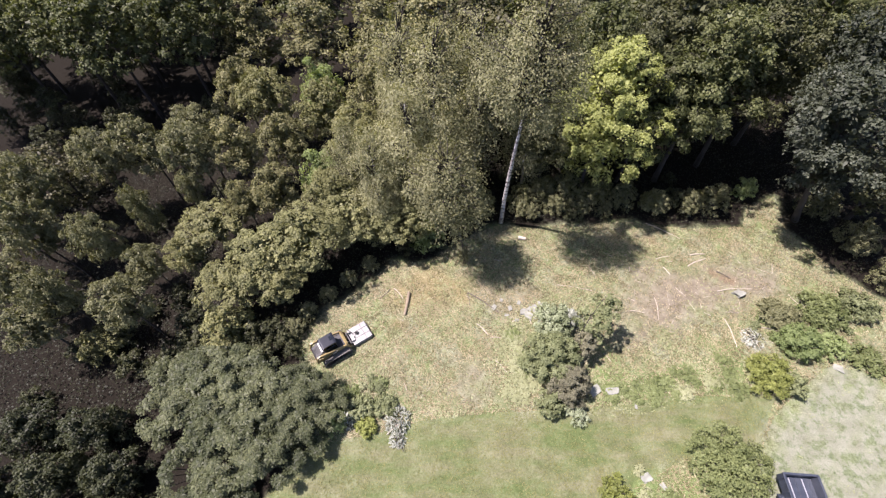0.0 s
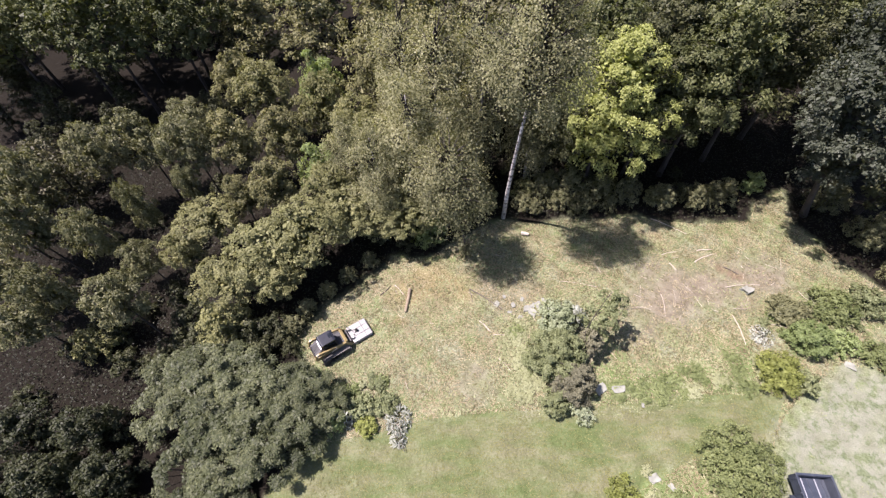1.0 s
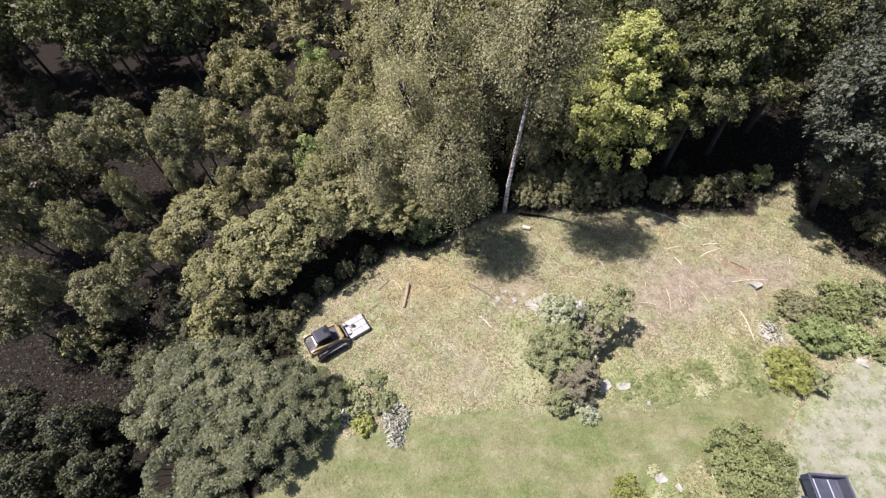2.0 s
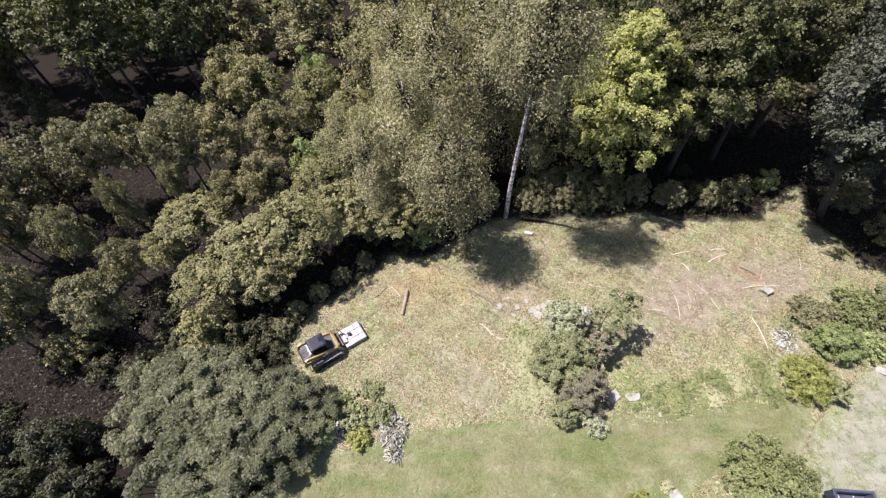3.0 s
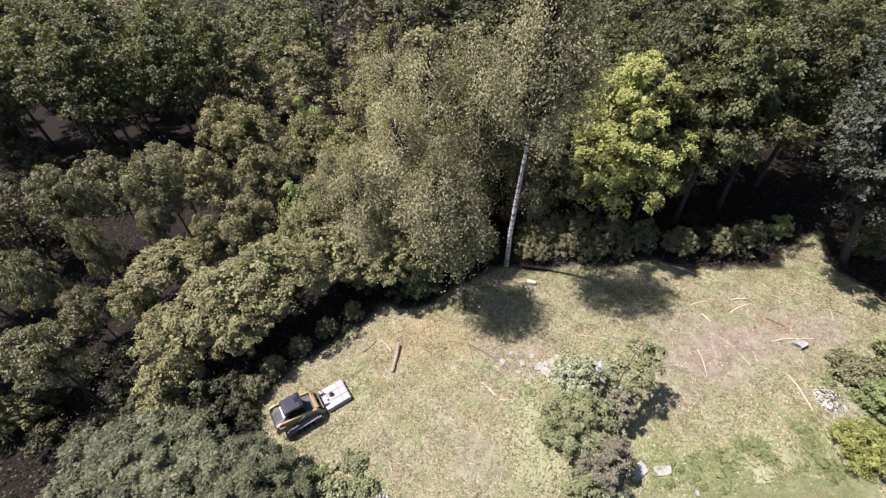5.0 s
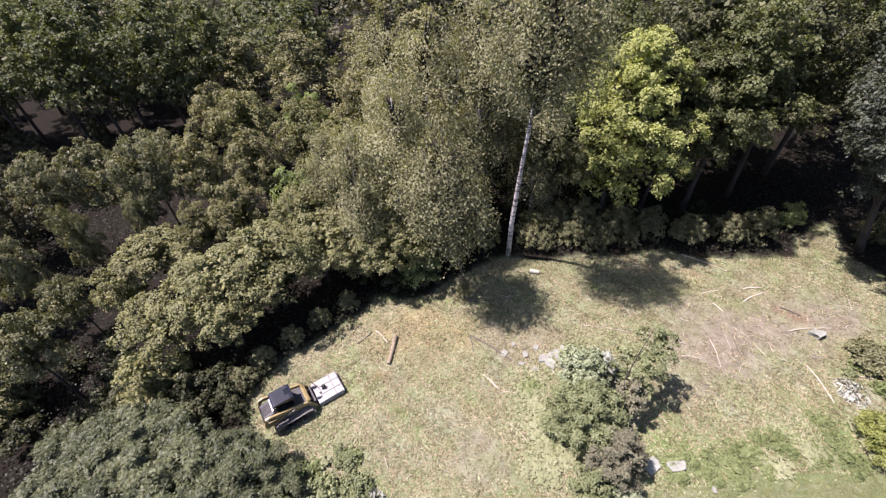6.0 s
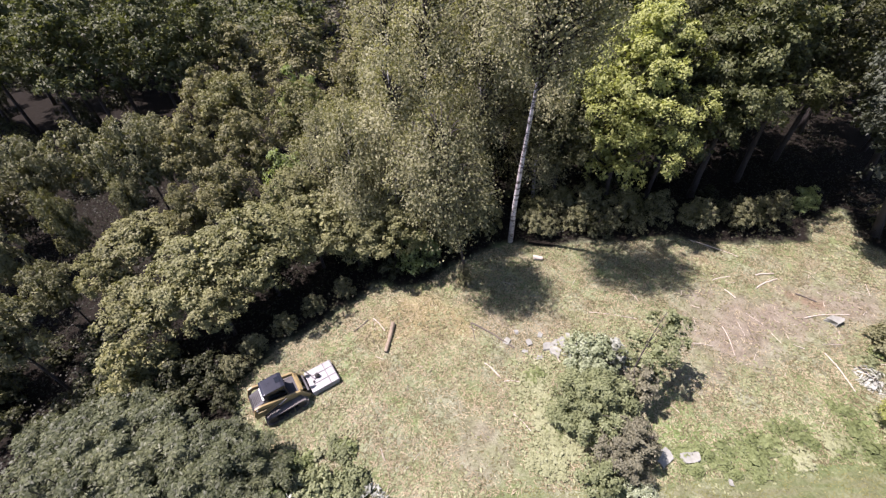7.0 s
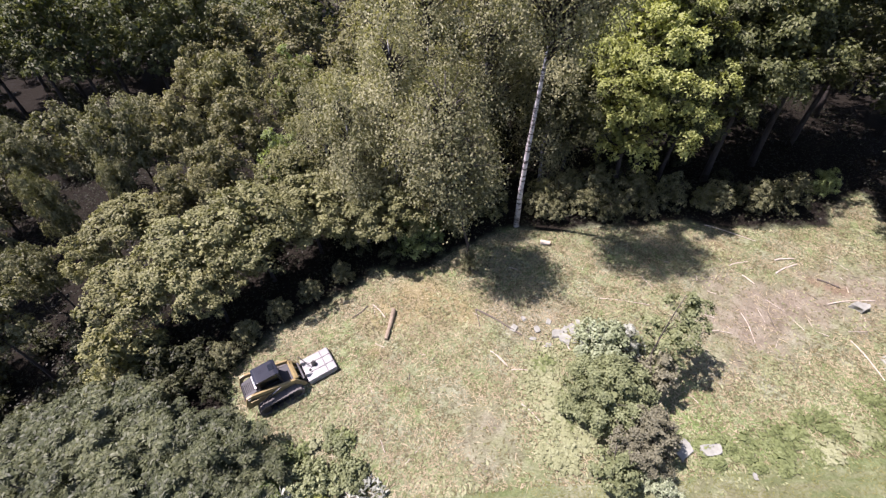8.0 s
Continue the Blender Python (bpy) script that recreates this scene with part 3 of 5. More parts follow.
lit = [tree("ash_tree", 17 + i, 8.0, 2.8, 2.9, "round", 42, 0.22, 9000, 0.162, "lit_leaf", "bark", "leafy young tree with sunlit yellow-olive foliage beside the clearing", 0.10, group=YOUNG, shag=0.2) for i in range(3)]
dull = [tree("alder_tree", 21 + i, 8.0, 2.8, 2.6, "broad", 38, 0.22, 7200, 0.162, "dull_leaf", "bark", "young tree with brownish olive foliage in dense woodland", 0.10, group=YOUNG, shag=0.24) for i in range(2)]
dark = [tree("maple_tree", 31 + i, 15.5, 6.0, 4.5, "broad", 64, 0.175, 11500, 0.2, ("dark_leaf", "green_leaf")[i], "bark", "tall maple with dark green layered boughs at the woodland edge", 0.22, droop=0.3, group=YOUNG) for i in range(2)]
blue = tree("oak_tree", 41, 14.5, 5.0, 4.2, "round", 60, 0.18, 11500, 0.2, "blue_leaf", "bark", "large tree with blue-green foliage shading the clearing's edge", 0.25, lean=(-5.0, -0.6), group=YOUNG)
far = [tree("broadleaf_tree", 51 + i, 11.0, 1.5, 3.7, "broad", 44, 0.22, 2800, 0.28, "deep_shade_leaf", "bark", "green broadleaf tree in the deeper woodland, leaf colour darkened for shade", 0.15, width=0.7, group=FAR) for i in range(2)]
far += [tree("broadleaf_tree", 58, 11.0, 1.5, 3.4, "broad", 44, 0.22, 5200, 0.215, "dull_leaf", "bark", "sunlit olive-green tree in the deeper woodland", 0.15, width=0.7, group=FAR)]
far += [tree("broadleaf_tree", 55, 11.0, 1.5, 3.5, "round", 44, 0.22, 2800, 0.28, "dull_shade_leaf", "bark", "olive-green broadleaf tree in the deeper woodland, leaf colour darkened for shade", 0.15, width=0.7, group=FAR)]
tallfar = tree("maple_tree", 35, 15.5, 6.5, 4.4, "broad", 60, 0.18, 5200, 0.265, "green_leaf", "bark", "tall green maple with a bare lower trunk in the deeper woodland", 0.2, droop=0.3, width=0.7, group=FAR)
far += [tree("broadleaf_tree", 57, 11.0, 1.5, 3.7, "broad", 46, 0.22, 2800, 0.29, "green_leaf", "bark", "bright green broadleaf tree far back in the woodland", 0.15, width=0.7, group=FAR)]
shrub = [tree("shrub", 61 + i, 4.0, 0.3, 2.0, "dome", 28, 0.25, 3200, 0.16, "ash_leaf", "bark", "leafy olive-green shrub hanging over the clearing's edge", 0.045, stems=5, category="shrub", group=EDGE) for i in range(2)]
shrub += [tree("shrub", 65, 4.0, 0.3, 2.0, "dome", 28, 0.25, 3600, 0.15, "fresh_leaf", "bark", "shrub with fresh yellow-green leaves at the woodland edge", 0.045, stems=5, category="shrub", group=EDGE)]
shadeshrub = tree("shrub", 69, 4.0, 0.2, 2.0, "dome", 30, 0.25, 4200, 0.155, "shade_leaf", "bark", "brownish-olive shrub beside the sumac thicket, its leaves darkened for shade", 0.045, stems=5, category="shrub", group=EDGE)
darkshrub = tree("shrub", 68, 4.0, 0.2, 2.0, "dome", 26, 0.26, 3200, 0.155, "grey_leaf", "bark", "grey-green shrub in the shade of the maples", 0.045, stems=5, category="shrub", group=EDGE)
under = tree("sapling", 71, 2.0, 0.1, 1.2, "dome", 8, 0.42, 700, 0.17, "deep_shade_leaf", "bark", "low green saplings under the trees, leaf colour darkened for shade", 0.022, stems=4, category="sapling", group=LOWER)


def sumac(seed, height, radius, heads):
    """A sumac: forked bare stems, each ending in a rosette of long arching leaves with paired leaflets."""
    rng = np.random.default_rng(seed)
    ob = thing("sumac_shrub", Matrix(), "sumac shrub with grey-green feathered leaves in a dense thicket", "shrub", SUMAC)
    runs, C, N, A = [], [], [], []
    for h in range(heads):
        a, q = rng.uniform(0, 2 * math.pi), math.sqrt(rng.uniform(0, 1))
        x, y = radius * q * math.cos(a), radius * q * math.sin(a)
        z = height * (1 - 0.45 * q ** 2.2) * rng.uniform(0.48, 1.12)
        runs.append(([(x * 0.25, y * 0.25, -0.1), (x * 0.6, y * 0.6, z * 0.5), (x, y, z)], [0.035, 0.026, 0.014]))
        fronds = rng.integers(7, 11)
        for k in range(fronds):
            b = 2 * math.pi * k / fronds + rng.uniform(-0.3, 0.3)
            rise, ln = rng.uniform(0.3, 1.1), rng.uniform(0.38, 0.62)
            d = np.array([math.cos(b), math.sin(b), 0.0])
            s = np.array([-math.sin(b), math.cos(b), 0.0])
            for j in range(7):
                t = (j + 0.8) / 7
                p = np.array([x, y, z]) + d * ln * t + np.array([0, 0, rise * ln * t * (1 - 1.15 * t)])
                for g in (-1, 1):
                    C.append(p + s * g * 0.085)
                    N.append(np.array([0, 0, 1.0]) + d * (t - 0.3) * 0.8 + s * g * -0.25 + rng.normal(size=3) * 0.34)
                    A.append(s * g + d * 0.45 + np.array([0, 0, -0.3]))
    tagged(mesh_part("branchwork", tube_mesh("branchwork", runs, 5), "bark", ob, "", True), kind="stuff")
    v = leaf_verts(rng, np.array(C), np.array(N), np.array(A), 0.23, 0.085, 0.1)
    mesh_part("crown", quads_mesh("crown", v, len(C)), "sumac_leaf", ob)
    return ob


sumacs = [sumac(81 + i, 3.3, 2.15, 34) for i in range(3)]


def weeping(name, seed, height, base, radius, strands, label, leaf_mat, trunk_pts, trunk_r, leaf=0.12, drop=(0.9, 2.0), shape="column", per=22, bark="birch_bark", category="tree"):
    """A birch: slender curved trunk, ascending limbs, and fine twigs that hang with small leaves all along them."""
    rng = np.random.default_rng(seed)
    ob = thing(name, Matrix(), label, category, YOUNG)
    pts = [Vector(p) for p in trunk_pts]

    def spine(z):
        for a, b in zip(pts, pts[1:]):
            if z <= b.z:
                return a.lerp(b, max(0, (z - a.z) / (b.z - a.z)))
        return pts[-1].copy()

    n = len(pts)
    mesh_part("trunk", tube_mesh("trunk", [(pts, [trunk_r * (1 - 0.86 * i / (n - 1)) for i in range(n)])], 12), bark, ob, "white bark with dark scars" if bark == "birch_bark" else "", True)
    tops = crown_clumps(rng, strands, height, base, radius, SHAPES[shape], (0, 0), 0.75, max(12, strands // 16))
    runs, C, N, A = [], [], [], []
    for i, c in enumerate(tops):
        s = spine(max(base * 0.8, c[2] - 0.6 * math.hypot(c[0], c[1]) - 0.4))
        off = spine(min(c[2], pts[-1].z))
        c = c + np.array([off.x, off.y, 0])
        v = Vector(c)
        if i % 3 == 0:
            runs.append(([s, s.lerp(v, 0.55) + Vector((0, 0, 0.25)), v], [0.045, 0.026, 0.008]))
        out = np.array([c[0] - off.x, c[1] - off.y, 0.0])
        out = out / max(0.3, np.linalg.norm(out))
        ln = rng.uniform(*drop)
        t = rng.uniform(0, 1, per)[:, None]
        p = c + out * (0.55 * t * (1 - 0.3 * t)) * ln * 0.7 + np.array([0, 0, -1]) * ln * t ** 1.5 + rng.normal(size=(per, 3)) * np.array([0.17, 0.17, 0.12])
        C.append(p)
        N.append(out * 0.7 + np.array([0, 0, 0.8]) + rng.normal(size=(per, 3)) * 0.5)
        A.append(np.array([0, 0, -1.0]) + out * 0.3 + rng.normal(size=(per, 3)) * 0.6)
    tagged(mesh_part("branchwork", tube_mesh("branchwork", runs, 5), "bark", ob, "", True), kind="stuff")
    v = leaf_verts(rng, np.concatenate(C), np.concatenate(N), np.concatenate(A), leaf, leaf * 0.72)
    mesh_part("crown", quads_mesh("crown", v, len(v) // 4), leaf_mat, ob)
    return ob


rnd = random.Random(5)

# the white birch at the head of the clearing and its weeping neighbours
birch = weeping("birch_tree", 5, 20.5, 11.8, 2.9, 800, "tall white-barked birch with a bare lower trunk and hanging twigs", "birch_leaf",
                [(0, 0, -0.1), (0.0, -0.05, 3), (0.12, -0.1, 6), (0.25, -0.3, 9), (0.35, -0.7, 12), (0.42, -1.1, 14), (0.45, -1.5, 17.4)], 0.19, 0.12, (0.7, 1.6))
birch.matrix_basis = pose(4.95, 22.7, ground_z(4.95, 22.7))
tall = [weeping("birch_tree", 6, 15.0, 3.0, 2.7, 840, "tall slender birch with dense grey-olive hanging foliage", "birch_leaf",
                [(0, 0, -0.1), (0.1, 0.1, 4), (0.0, 0.3, 8), (0.1, 0.2, 10.5), (0.2, 0.2, 12.6)], 0.15),
        weeping("birch_tree", 7, 12.5, 2.0, 2.4, 720, "slender birch with dense grey-olive hanging foliage", "birch_leaf",
                [(0, 0, -0.1), (-0.1, 0.1, 3), (0.1, 0.0, 6), (0.2, -0.2, 8.5), (0.2, -0.2, 10.4)], 0.12)]
small = weeping("birch_tree", 8, 12.0, 5.2, 2.8, 800, "small weeping birch with a leaning dark trunk beside the clearing", "birch_leaf",
                [(0.3, -0.3, -0.1), (0.2, 0.0, 2), (-0.2, 0.2, 4.0), (-0.6, 0.4, 6.4), (-0.9, 0.5, 9.6)], 0.10, 0.12, (0.6, 1.7), "column", 23, "bark")
small.matrix_basis = pose(1.2, 18.9, 0)
put(darkshrub, 1.45, 18.7, 0, 0.26, 1.9)
for k, x, y, turn, s in ((0, -0.3, 26.3, 40, 1.08), (1, -2.6, 23.6, 10, 1.14), (1, -4.9, 21.8, 130, 0.93), (0, 2.9, 27.4, 200, 1.1), (1, 0.6, 23.6, 250, 0.95), (0, -2.6, 29.4, 90, 1.06), (1, 7.4, 27.4, 30, 1.1), (1, -7.0, 24.6, 300, 0.85)):
    put(tall[k], x, y, turn, s)

# the bright maple and the darker maples behind it
bright = tree("maple_tree", 91, 14.2, 3.4, 4.9, "broad", 90, 0.15, 27000, 0.15, "maple_leaf", "bark", "maple with sunlit yellow-green leaves overhanging the clearing", 0.17, droop=0.3)
put(bright, 12.5, 26.0, 0, 1.0)
green = tree("maple_tree", 93, 13.4, 3.6, 4.2, "broad", 64, 0.17, 12000, 0.19, "green_leaf", "bark", "maple with mid-green sunlit leaves beside a brighter one", 0.16, droop=0.3)
put(green, 16.2, 27.2, 0, 0.95)
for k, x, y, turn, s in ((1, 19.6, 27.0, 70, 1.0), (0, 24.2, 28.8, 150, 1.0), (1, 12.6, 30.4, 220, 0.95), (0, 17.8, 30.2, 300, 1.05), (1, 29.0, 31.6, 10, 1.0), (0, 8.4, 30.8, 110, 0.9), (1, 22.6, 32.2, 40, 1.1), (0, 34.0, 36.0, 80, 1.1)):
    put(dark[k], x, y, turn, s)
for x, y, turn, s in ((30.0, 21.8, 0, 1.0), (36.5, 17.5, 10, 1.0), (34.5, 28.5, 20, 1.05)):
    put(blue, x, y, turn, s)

# the young trees of the western wood
# place, height, kind and crown's half-width
WEST = ((-10.2, 18.6, 6.6, 2, 2.5), (-12.9, 17.2, 6.0, 2, 2.5), (-15.4, 15.4, 4.9, 0, 2.2), (-12.0, 15.7, 4.9, 0, 2.0), (-7.8, 20.9, 5.8, 2, 2.3), (-5.4, 20.9, 5.2, 2, 2.0), (-3.0, 20.7, 5.2, 2, 2.0),
        (-13.2, 23.4, 7.0, 1, 2.1), (-16.2, 23.0, 5.8, 1, 1.6), (-18.4, 21.2, 4.6, 0, 2.5), (-10.4, 26.0, 6.4, 3, 2.2), (-13.4, 28.4, 7.8, 1, 2.3), (-17.6, 28.2, 8.0, 1, 2.3), (-20.8, 27.2, 8.3, 1, 2.2),
        (-21.2, 25.0, 5.2, 0, 1.1), (-24.6, 23.0, 5.8, 0, 1.2), (-20.4, 19.2, 3.8, 0, 1.5), (-23.4, 18.6, 3.6, 0, 1.5), (-23.6, 14.9, 4.4, 0, 2.0))
WEST_B = ((-27.8, 30.8, 6.3, 1, 2.4), (-31.4, 29.6, 6.0, 0, 2.2), (-23.0, 32.0, 6.4, 1, 2.3), (-18.8, 36.0, 8.4, 1, 2.5), (-15.8, 34.0, 8.6, 0, 2.6), (-11.6, 36.8, 8.0, 3, 2.6),
          (-10.2, 31.6, 8.6, 0, 2.5), (-7.2, 28.6, 8.4, 0, 2.4), (-5.6, 33.0, 10.0, 1, 2.8), (-27.4, 20.2, 5.6, 0, 1.7), (-29.0, 15.6, 5.0, 0, 1.7), (-33.2, 21.4, 6.6, 1, 2.2), (-33.6, 17.4, 4.6, 0, 2.2), (-30.6, 14.0, 2.9, 0, 2.0), (-37.4, 23.2, 6.4, 1, 2.4), (-34.6, 25.6, 7.0, 0, 2.2), (-38.0, 18.6, 4.6, 0, 2.3), (-40.6, 27.4, 7.4, 1, 2.5), (-8.6, 22.6, 6.8, 0, 2.3))
taken = [(5, 22.7), (11.4, 25)]
for x, y, h, k, r in WEST + WEST_B:
    taken.append((x, y))
    h -= ground_z(x, y)
    stock = shrub[2:] if k == 3 else lit if k == 2 else grey if x < -20.5 else ash if k == 0 else dull
    s = r / 2.5 if k < 3 else r / 2.1
    put(stock[rnd.randrange(len(stock))], x, y, rnd.uniform(0, 360), s, h / (8.0 if k < 3 else 4.0) / s)

# shrubs along the edge of the clearing
for x, y, s, k in ((-15.6, 12.9, 1.0, 1), (-1.4, 20.6, 0.8, 2), (0.6, 22.4, 0.7, 0), (3.2, 24.2, 0.7, 1), (6.8, 24.8, 0.6, 0), (9.2, 25.8, 0.6, 1), (14.0, 25.2, 0.6, 0),
                   (18.0, 23.8, 0.5, 1), (22.0, 23.6, 0.5, 0), (26.6, 24.8, 0.55, 2), (-27.6, 13.6, 0.9, 1)):
    put(shrub[k], x, y, rnd.uniform(0, 360), s)

# the sumac thicket
for x, y, s in ((-11.6, 7.9, 0.9), (-9.9, 7.4, 0.85), (-13.2, 8.9, 0.95), (-14.4, 10.0, 0.9), (-15.8, 9.9, 1.0), (-15.0, 7.2, 1.0), (-12.2, 6.0, 0.9), (-10.8, 4.4, 0.8), (-13.6, 3.6, 0.85), (-17.6, 8.0, 1.1),
                (-17.6, 10.3, 1.0), (-16.4, 4.6, 1.0), (-14.8, 1.6, 0.8), (-17.0, 1.6, 0.85), (-12.6, 1.4, 0.7), (-19.9, 10.3, 1.0), (-9.2, 5.8, 0.75), (-19.6, 8.2, 1.05), (-8.9, 8.1, 0.74), (-7.9, 7.3, 0.66), (-10.3, 8.6, 0.72)):
    put(sumacs[rnd.randrange(3)], x, y, rnd.uniform(0, 360), s)

# the deeper wood, with a dark hollow in the north-west
HOLLOW = [(-74, 66), (-24, 62), (-21, 46), (-22, 38), (-27.5, 33.5), (-33, 30.5), (-42, 31), (-60, 40)]
for x, y, turn, k in ((-28.6, 46.6, 20, 1.04), (-34.6, 44.4, 90, 1.1), (-40.4, 46.4, 160, 1.08), (-46.6, 45.0, 230, 1.1), (-31.0, 52.6, 300, 1.08), (-37.2, 52.0, 10, 1.1), (-43.4, 53.0, 70, 1.1), (-50.6, 51.4, 140, 1.1),
                      (-25.2, 52.0, 200, 1.0), (-53.4, 44.4, 260, 1.08), (-57.4, 52.0, 330, 1.12), (-34.0, 59.4, 50, 1.1), (-44.0, 60.6, 120, 1.12), (-54.0, 60.0, 190, 1.12)):
    put(tallfar, x, y, turn, k)
RIDE = [(-18, 80), (-9, 80), (-6.6, 36), (-10.2, 36)]
for p in ((-9.7, 18.2), (-2.6, 23.6), (-4.6, 21.6), (-0.3, 26.3), (2.9, 27.4), (0.6, 23.6), (-1.6, 30.0), (7.4, 27.4), (-7.0, 24.6), (16.2, 27.2), (19.6, 27.0), (24.2, 28.8), (12.6, 30.4), (17.8, 30.2), (29.0, 31.6), (8.4, 30.8),
          (22.6, 32.2), (34.0, 36.0), (29.2, 21.2), (36.5, 17.5), (33.0, 27.5), (8.6, 26.4), (14.4, 27.4)):
    taken.append(p)
count = 0
for _ in range(20000):
    x, y = rnd.uniform(-115, 80), rnd.uniform(8, 108)
    if x > 20 + 0.70 * y or x < -21 - 0.76 * y or (x > -30 and y > 76) or count > 68:
        continue
    if inside(np.array([x]), np.array([y]), CLEARING)[0] > -4.0 or (x < -5 and y < 17) or (-36 < x < 3 and y < 33) or (x > 20 and y < 14):
        continue
    if inside(np.array([x]), np.array([y]), HOLLOW)[0] > 0 or inside(np.array([x]), np.array([y]), RIDE)[0] > 0:
        continue
    west = x < -6
    d = (3.2 if west and y < 32 else 3.9) + 0.1 * max(0, y - 24)
    if any((x - a) ** 2 + (y - b) ** 2 < d * d for a, b in taken):
        continue
    taken.append((x, y))
    count += 1
    h = rnd.uniform(8.0, 10.5) if west and y < 32 else rnd.uniform(9.5, 13.0) if west else rnd.uniform(11.0, 14.5)
    kind = rnd.choice((2, 2, 2, 3, 0) if -22 < x < 3 and y < 54 else (4, 4, 2, 3) if x < -20 and y > 46 else (0, 4, 1, 1, 3))
    put(far[kind], x, y, rnd.uniform(0, 360), h / 11.0 * (1 + 0.011 * max(0, y - 25)), 1 / (1 + 0.011 * max(0, y - 25)))

for x, y, turn, s in ((8.6, 26.4, 40, 0.66), (14.4, 27.4, 160, 0.9)):
    put(dark[0], x, y, turn, s)
for x, y, s in ((6.6, 23.6, 0.5), (7.6, 23.2, 0.42), (9.6, 23.7, 0.55), (11.9, 23.6, 0.5), (13.9, 23.3, 0.42), (8.4, 24.9, 0.75), (10.8, 25.2, 0.8), (13.0, 24.6, 0.7), (15.6, 24.2, 0.7), (18.2, 23.4, 0.65), (20.8, 23.2, 0.65), (23.2, 23.4, 0.7), (31.6, 22.4, 0.8), (32.4, 18.6, 0.8), (33.4, 15.4, 0.8)):
    put(darkshrub, x, y, rnd.uniform(0, 360), s)
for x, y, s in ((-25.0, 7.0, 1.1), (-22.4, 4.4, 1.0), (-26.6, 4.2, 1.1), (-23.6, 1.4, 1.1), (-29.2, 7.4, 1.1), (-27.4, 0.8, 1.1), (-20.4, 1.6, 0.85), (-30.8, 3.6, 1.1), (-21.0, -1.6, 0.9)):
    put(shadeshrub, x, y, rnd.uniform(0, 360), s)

# saplings along the gully's dark band, their leaf colour carrying its shade
for _ in range(12):
    x, y = rnd.uniform(-34, -16), rnd.uniform(9.5, 17)
    if y > 13.0 + (x + 34) * 0.28 or y < 9.0 + (x + 34) * 0.2:
        continue
    put(under, x, y, rnd.uniform(0, 360), rnd.uniform(0.7, 1.1))

# low trees filling the hollow; its shade is in their leaf colour
for i in range(44):
    x, y = (rnd.uniform(-58, -24), rnd.uniform(31, 46)) if i < 22 else (rnd.uniform(-72, -26), rnd.uniform(46, 66))
    if inside(np.array([x]), np.array([y]), HOLLOW)[0] > 0.5:
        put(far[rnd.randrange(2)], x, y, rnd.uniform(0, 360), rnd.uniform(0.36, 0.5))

# the stock's plants that found no place above stand in the deeper wood
for i, ob in enumerate(ash + grey + lit + dull + far + shrub + sumacs):
    if ob.matrix_basis == Matrix():
        put(ob, -46.0 + 5 * i, 62.0, 0, 1.0)

# shade-dark saplings added in the gaps between the thicket and the young trees
for x, y, k in ((-12.6, 11.5, 0.9), (-11.4, 12.3, 0.8), (-13.6, 12.6, 1.0), (-12.3, 13.3, 0.9), (-14.8, 13.6, 1.0), (-10.9, 11.4, 0.6), (-18.6, 13.2, 1.0), (-20.2, 13.6, 1.1), (-21.6, 12.8, 1.1), (-19.6, 15.4, 1.0), (-17.4, 14.6, 1.0),
                (-21.4, 16.8, 1.1), (-23.0, 12.2, 1.0), (-25.2, 12.4, 1.1), (-26.6, 14.6, 1.1), (-25.4, 17.0, 1.1)):
    put(under, x, y, rnd.uniform(0, 360), k)

# leafy fringe along the clearing's western edge
for x, y, k in ((-11.0, 13.1, 0.4), (-10.3, 14.3, 0.42), (-9.0, 15.8, 0.4), (-7.6, 17.1, 0.4), (-6.0, 18.4, 0.4)):
    put(darkshrub, x, y, rnd.uniform(0, 360), k)

# saplings in the shade under the eaves of the wood
for _ in range(44):
    x = rnd.uniform(-30, 33)
    y = rnd.uniform(13, 31)
    if inside(np.array([x]), np.array([y]), CLEARING)[0] > -0.6:
        continue
    put(under, x, y, rnd.uniform(0, 360), rnd.uniform(0.6, 1.2))


# ---------------- shrubs standing in the clearing ----------------
ISLAND = "bushes left standing in the clearing"
LOW = "low bushes beside the gravel"


def bush(name, seed, x, y, height, radius, mat, label, group, lobes=12, size=0.36, leaves=3000, leaf=0.13, stems=5, droop=0.12, width=0.6, shag=0.28):
    ob = tree(name, seed, height, 0.1, radius, "dome", lobes, size, leaves, leaf, mat, "bark", label, 0.03, droop=droop, stems=stems, category="bush", group=group, width=width, shag=shag)
    ob.matrix_basis = pose(x, y, ground_z(x, y) - 0.02)
    return ob


bush("bush", 101, 6.9, 10.1, 3.2, 2.0, "bush_leaf", "rounded olive-green bush in the mulched clearing", ISLAND, 35, 0.26, 18240, 0.115)
bush("bush", 102, 7.7, 8.2, 2.7, 1.45, "brown_leaf", "bush with dry brown-tinged foliage in the clearing", ISLAND, 25, 0.26, 9000, 0.105)
bush("bush", 103, 7.7, 12.7, 2.0, 1.6, "pale_leaf", "bush with pale green and wilted leaves in the clearing", ISLAND, 23, 0.26, 4000, 0.15)
bush("bush", 104, 9.1, 10.6, 3.0, 1.0, "brown_leaf", "bush with dry brown-tinged foliage in the clearing", ISLAND, 13, 0.26, 2160, 0.12)
bush("bush", 105, 6.4, 7.2, 1.7, 1.1, "bush_leaf", "low bush with dark olive leaves at the lawn's edge", ISLAND, 17, 0.26, 2400, 0.13)
bush("bush", 106, 8.0, 6.55, 0.9, 0.85, "pale_leaf", "low bush with small pale variegated leaves at the lawn's edge", ISLAND, 18, 0.26, 1900, 0.075, shag=0.35)
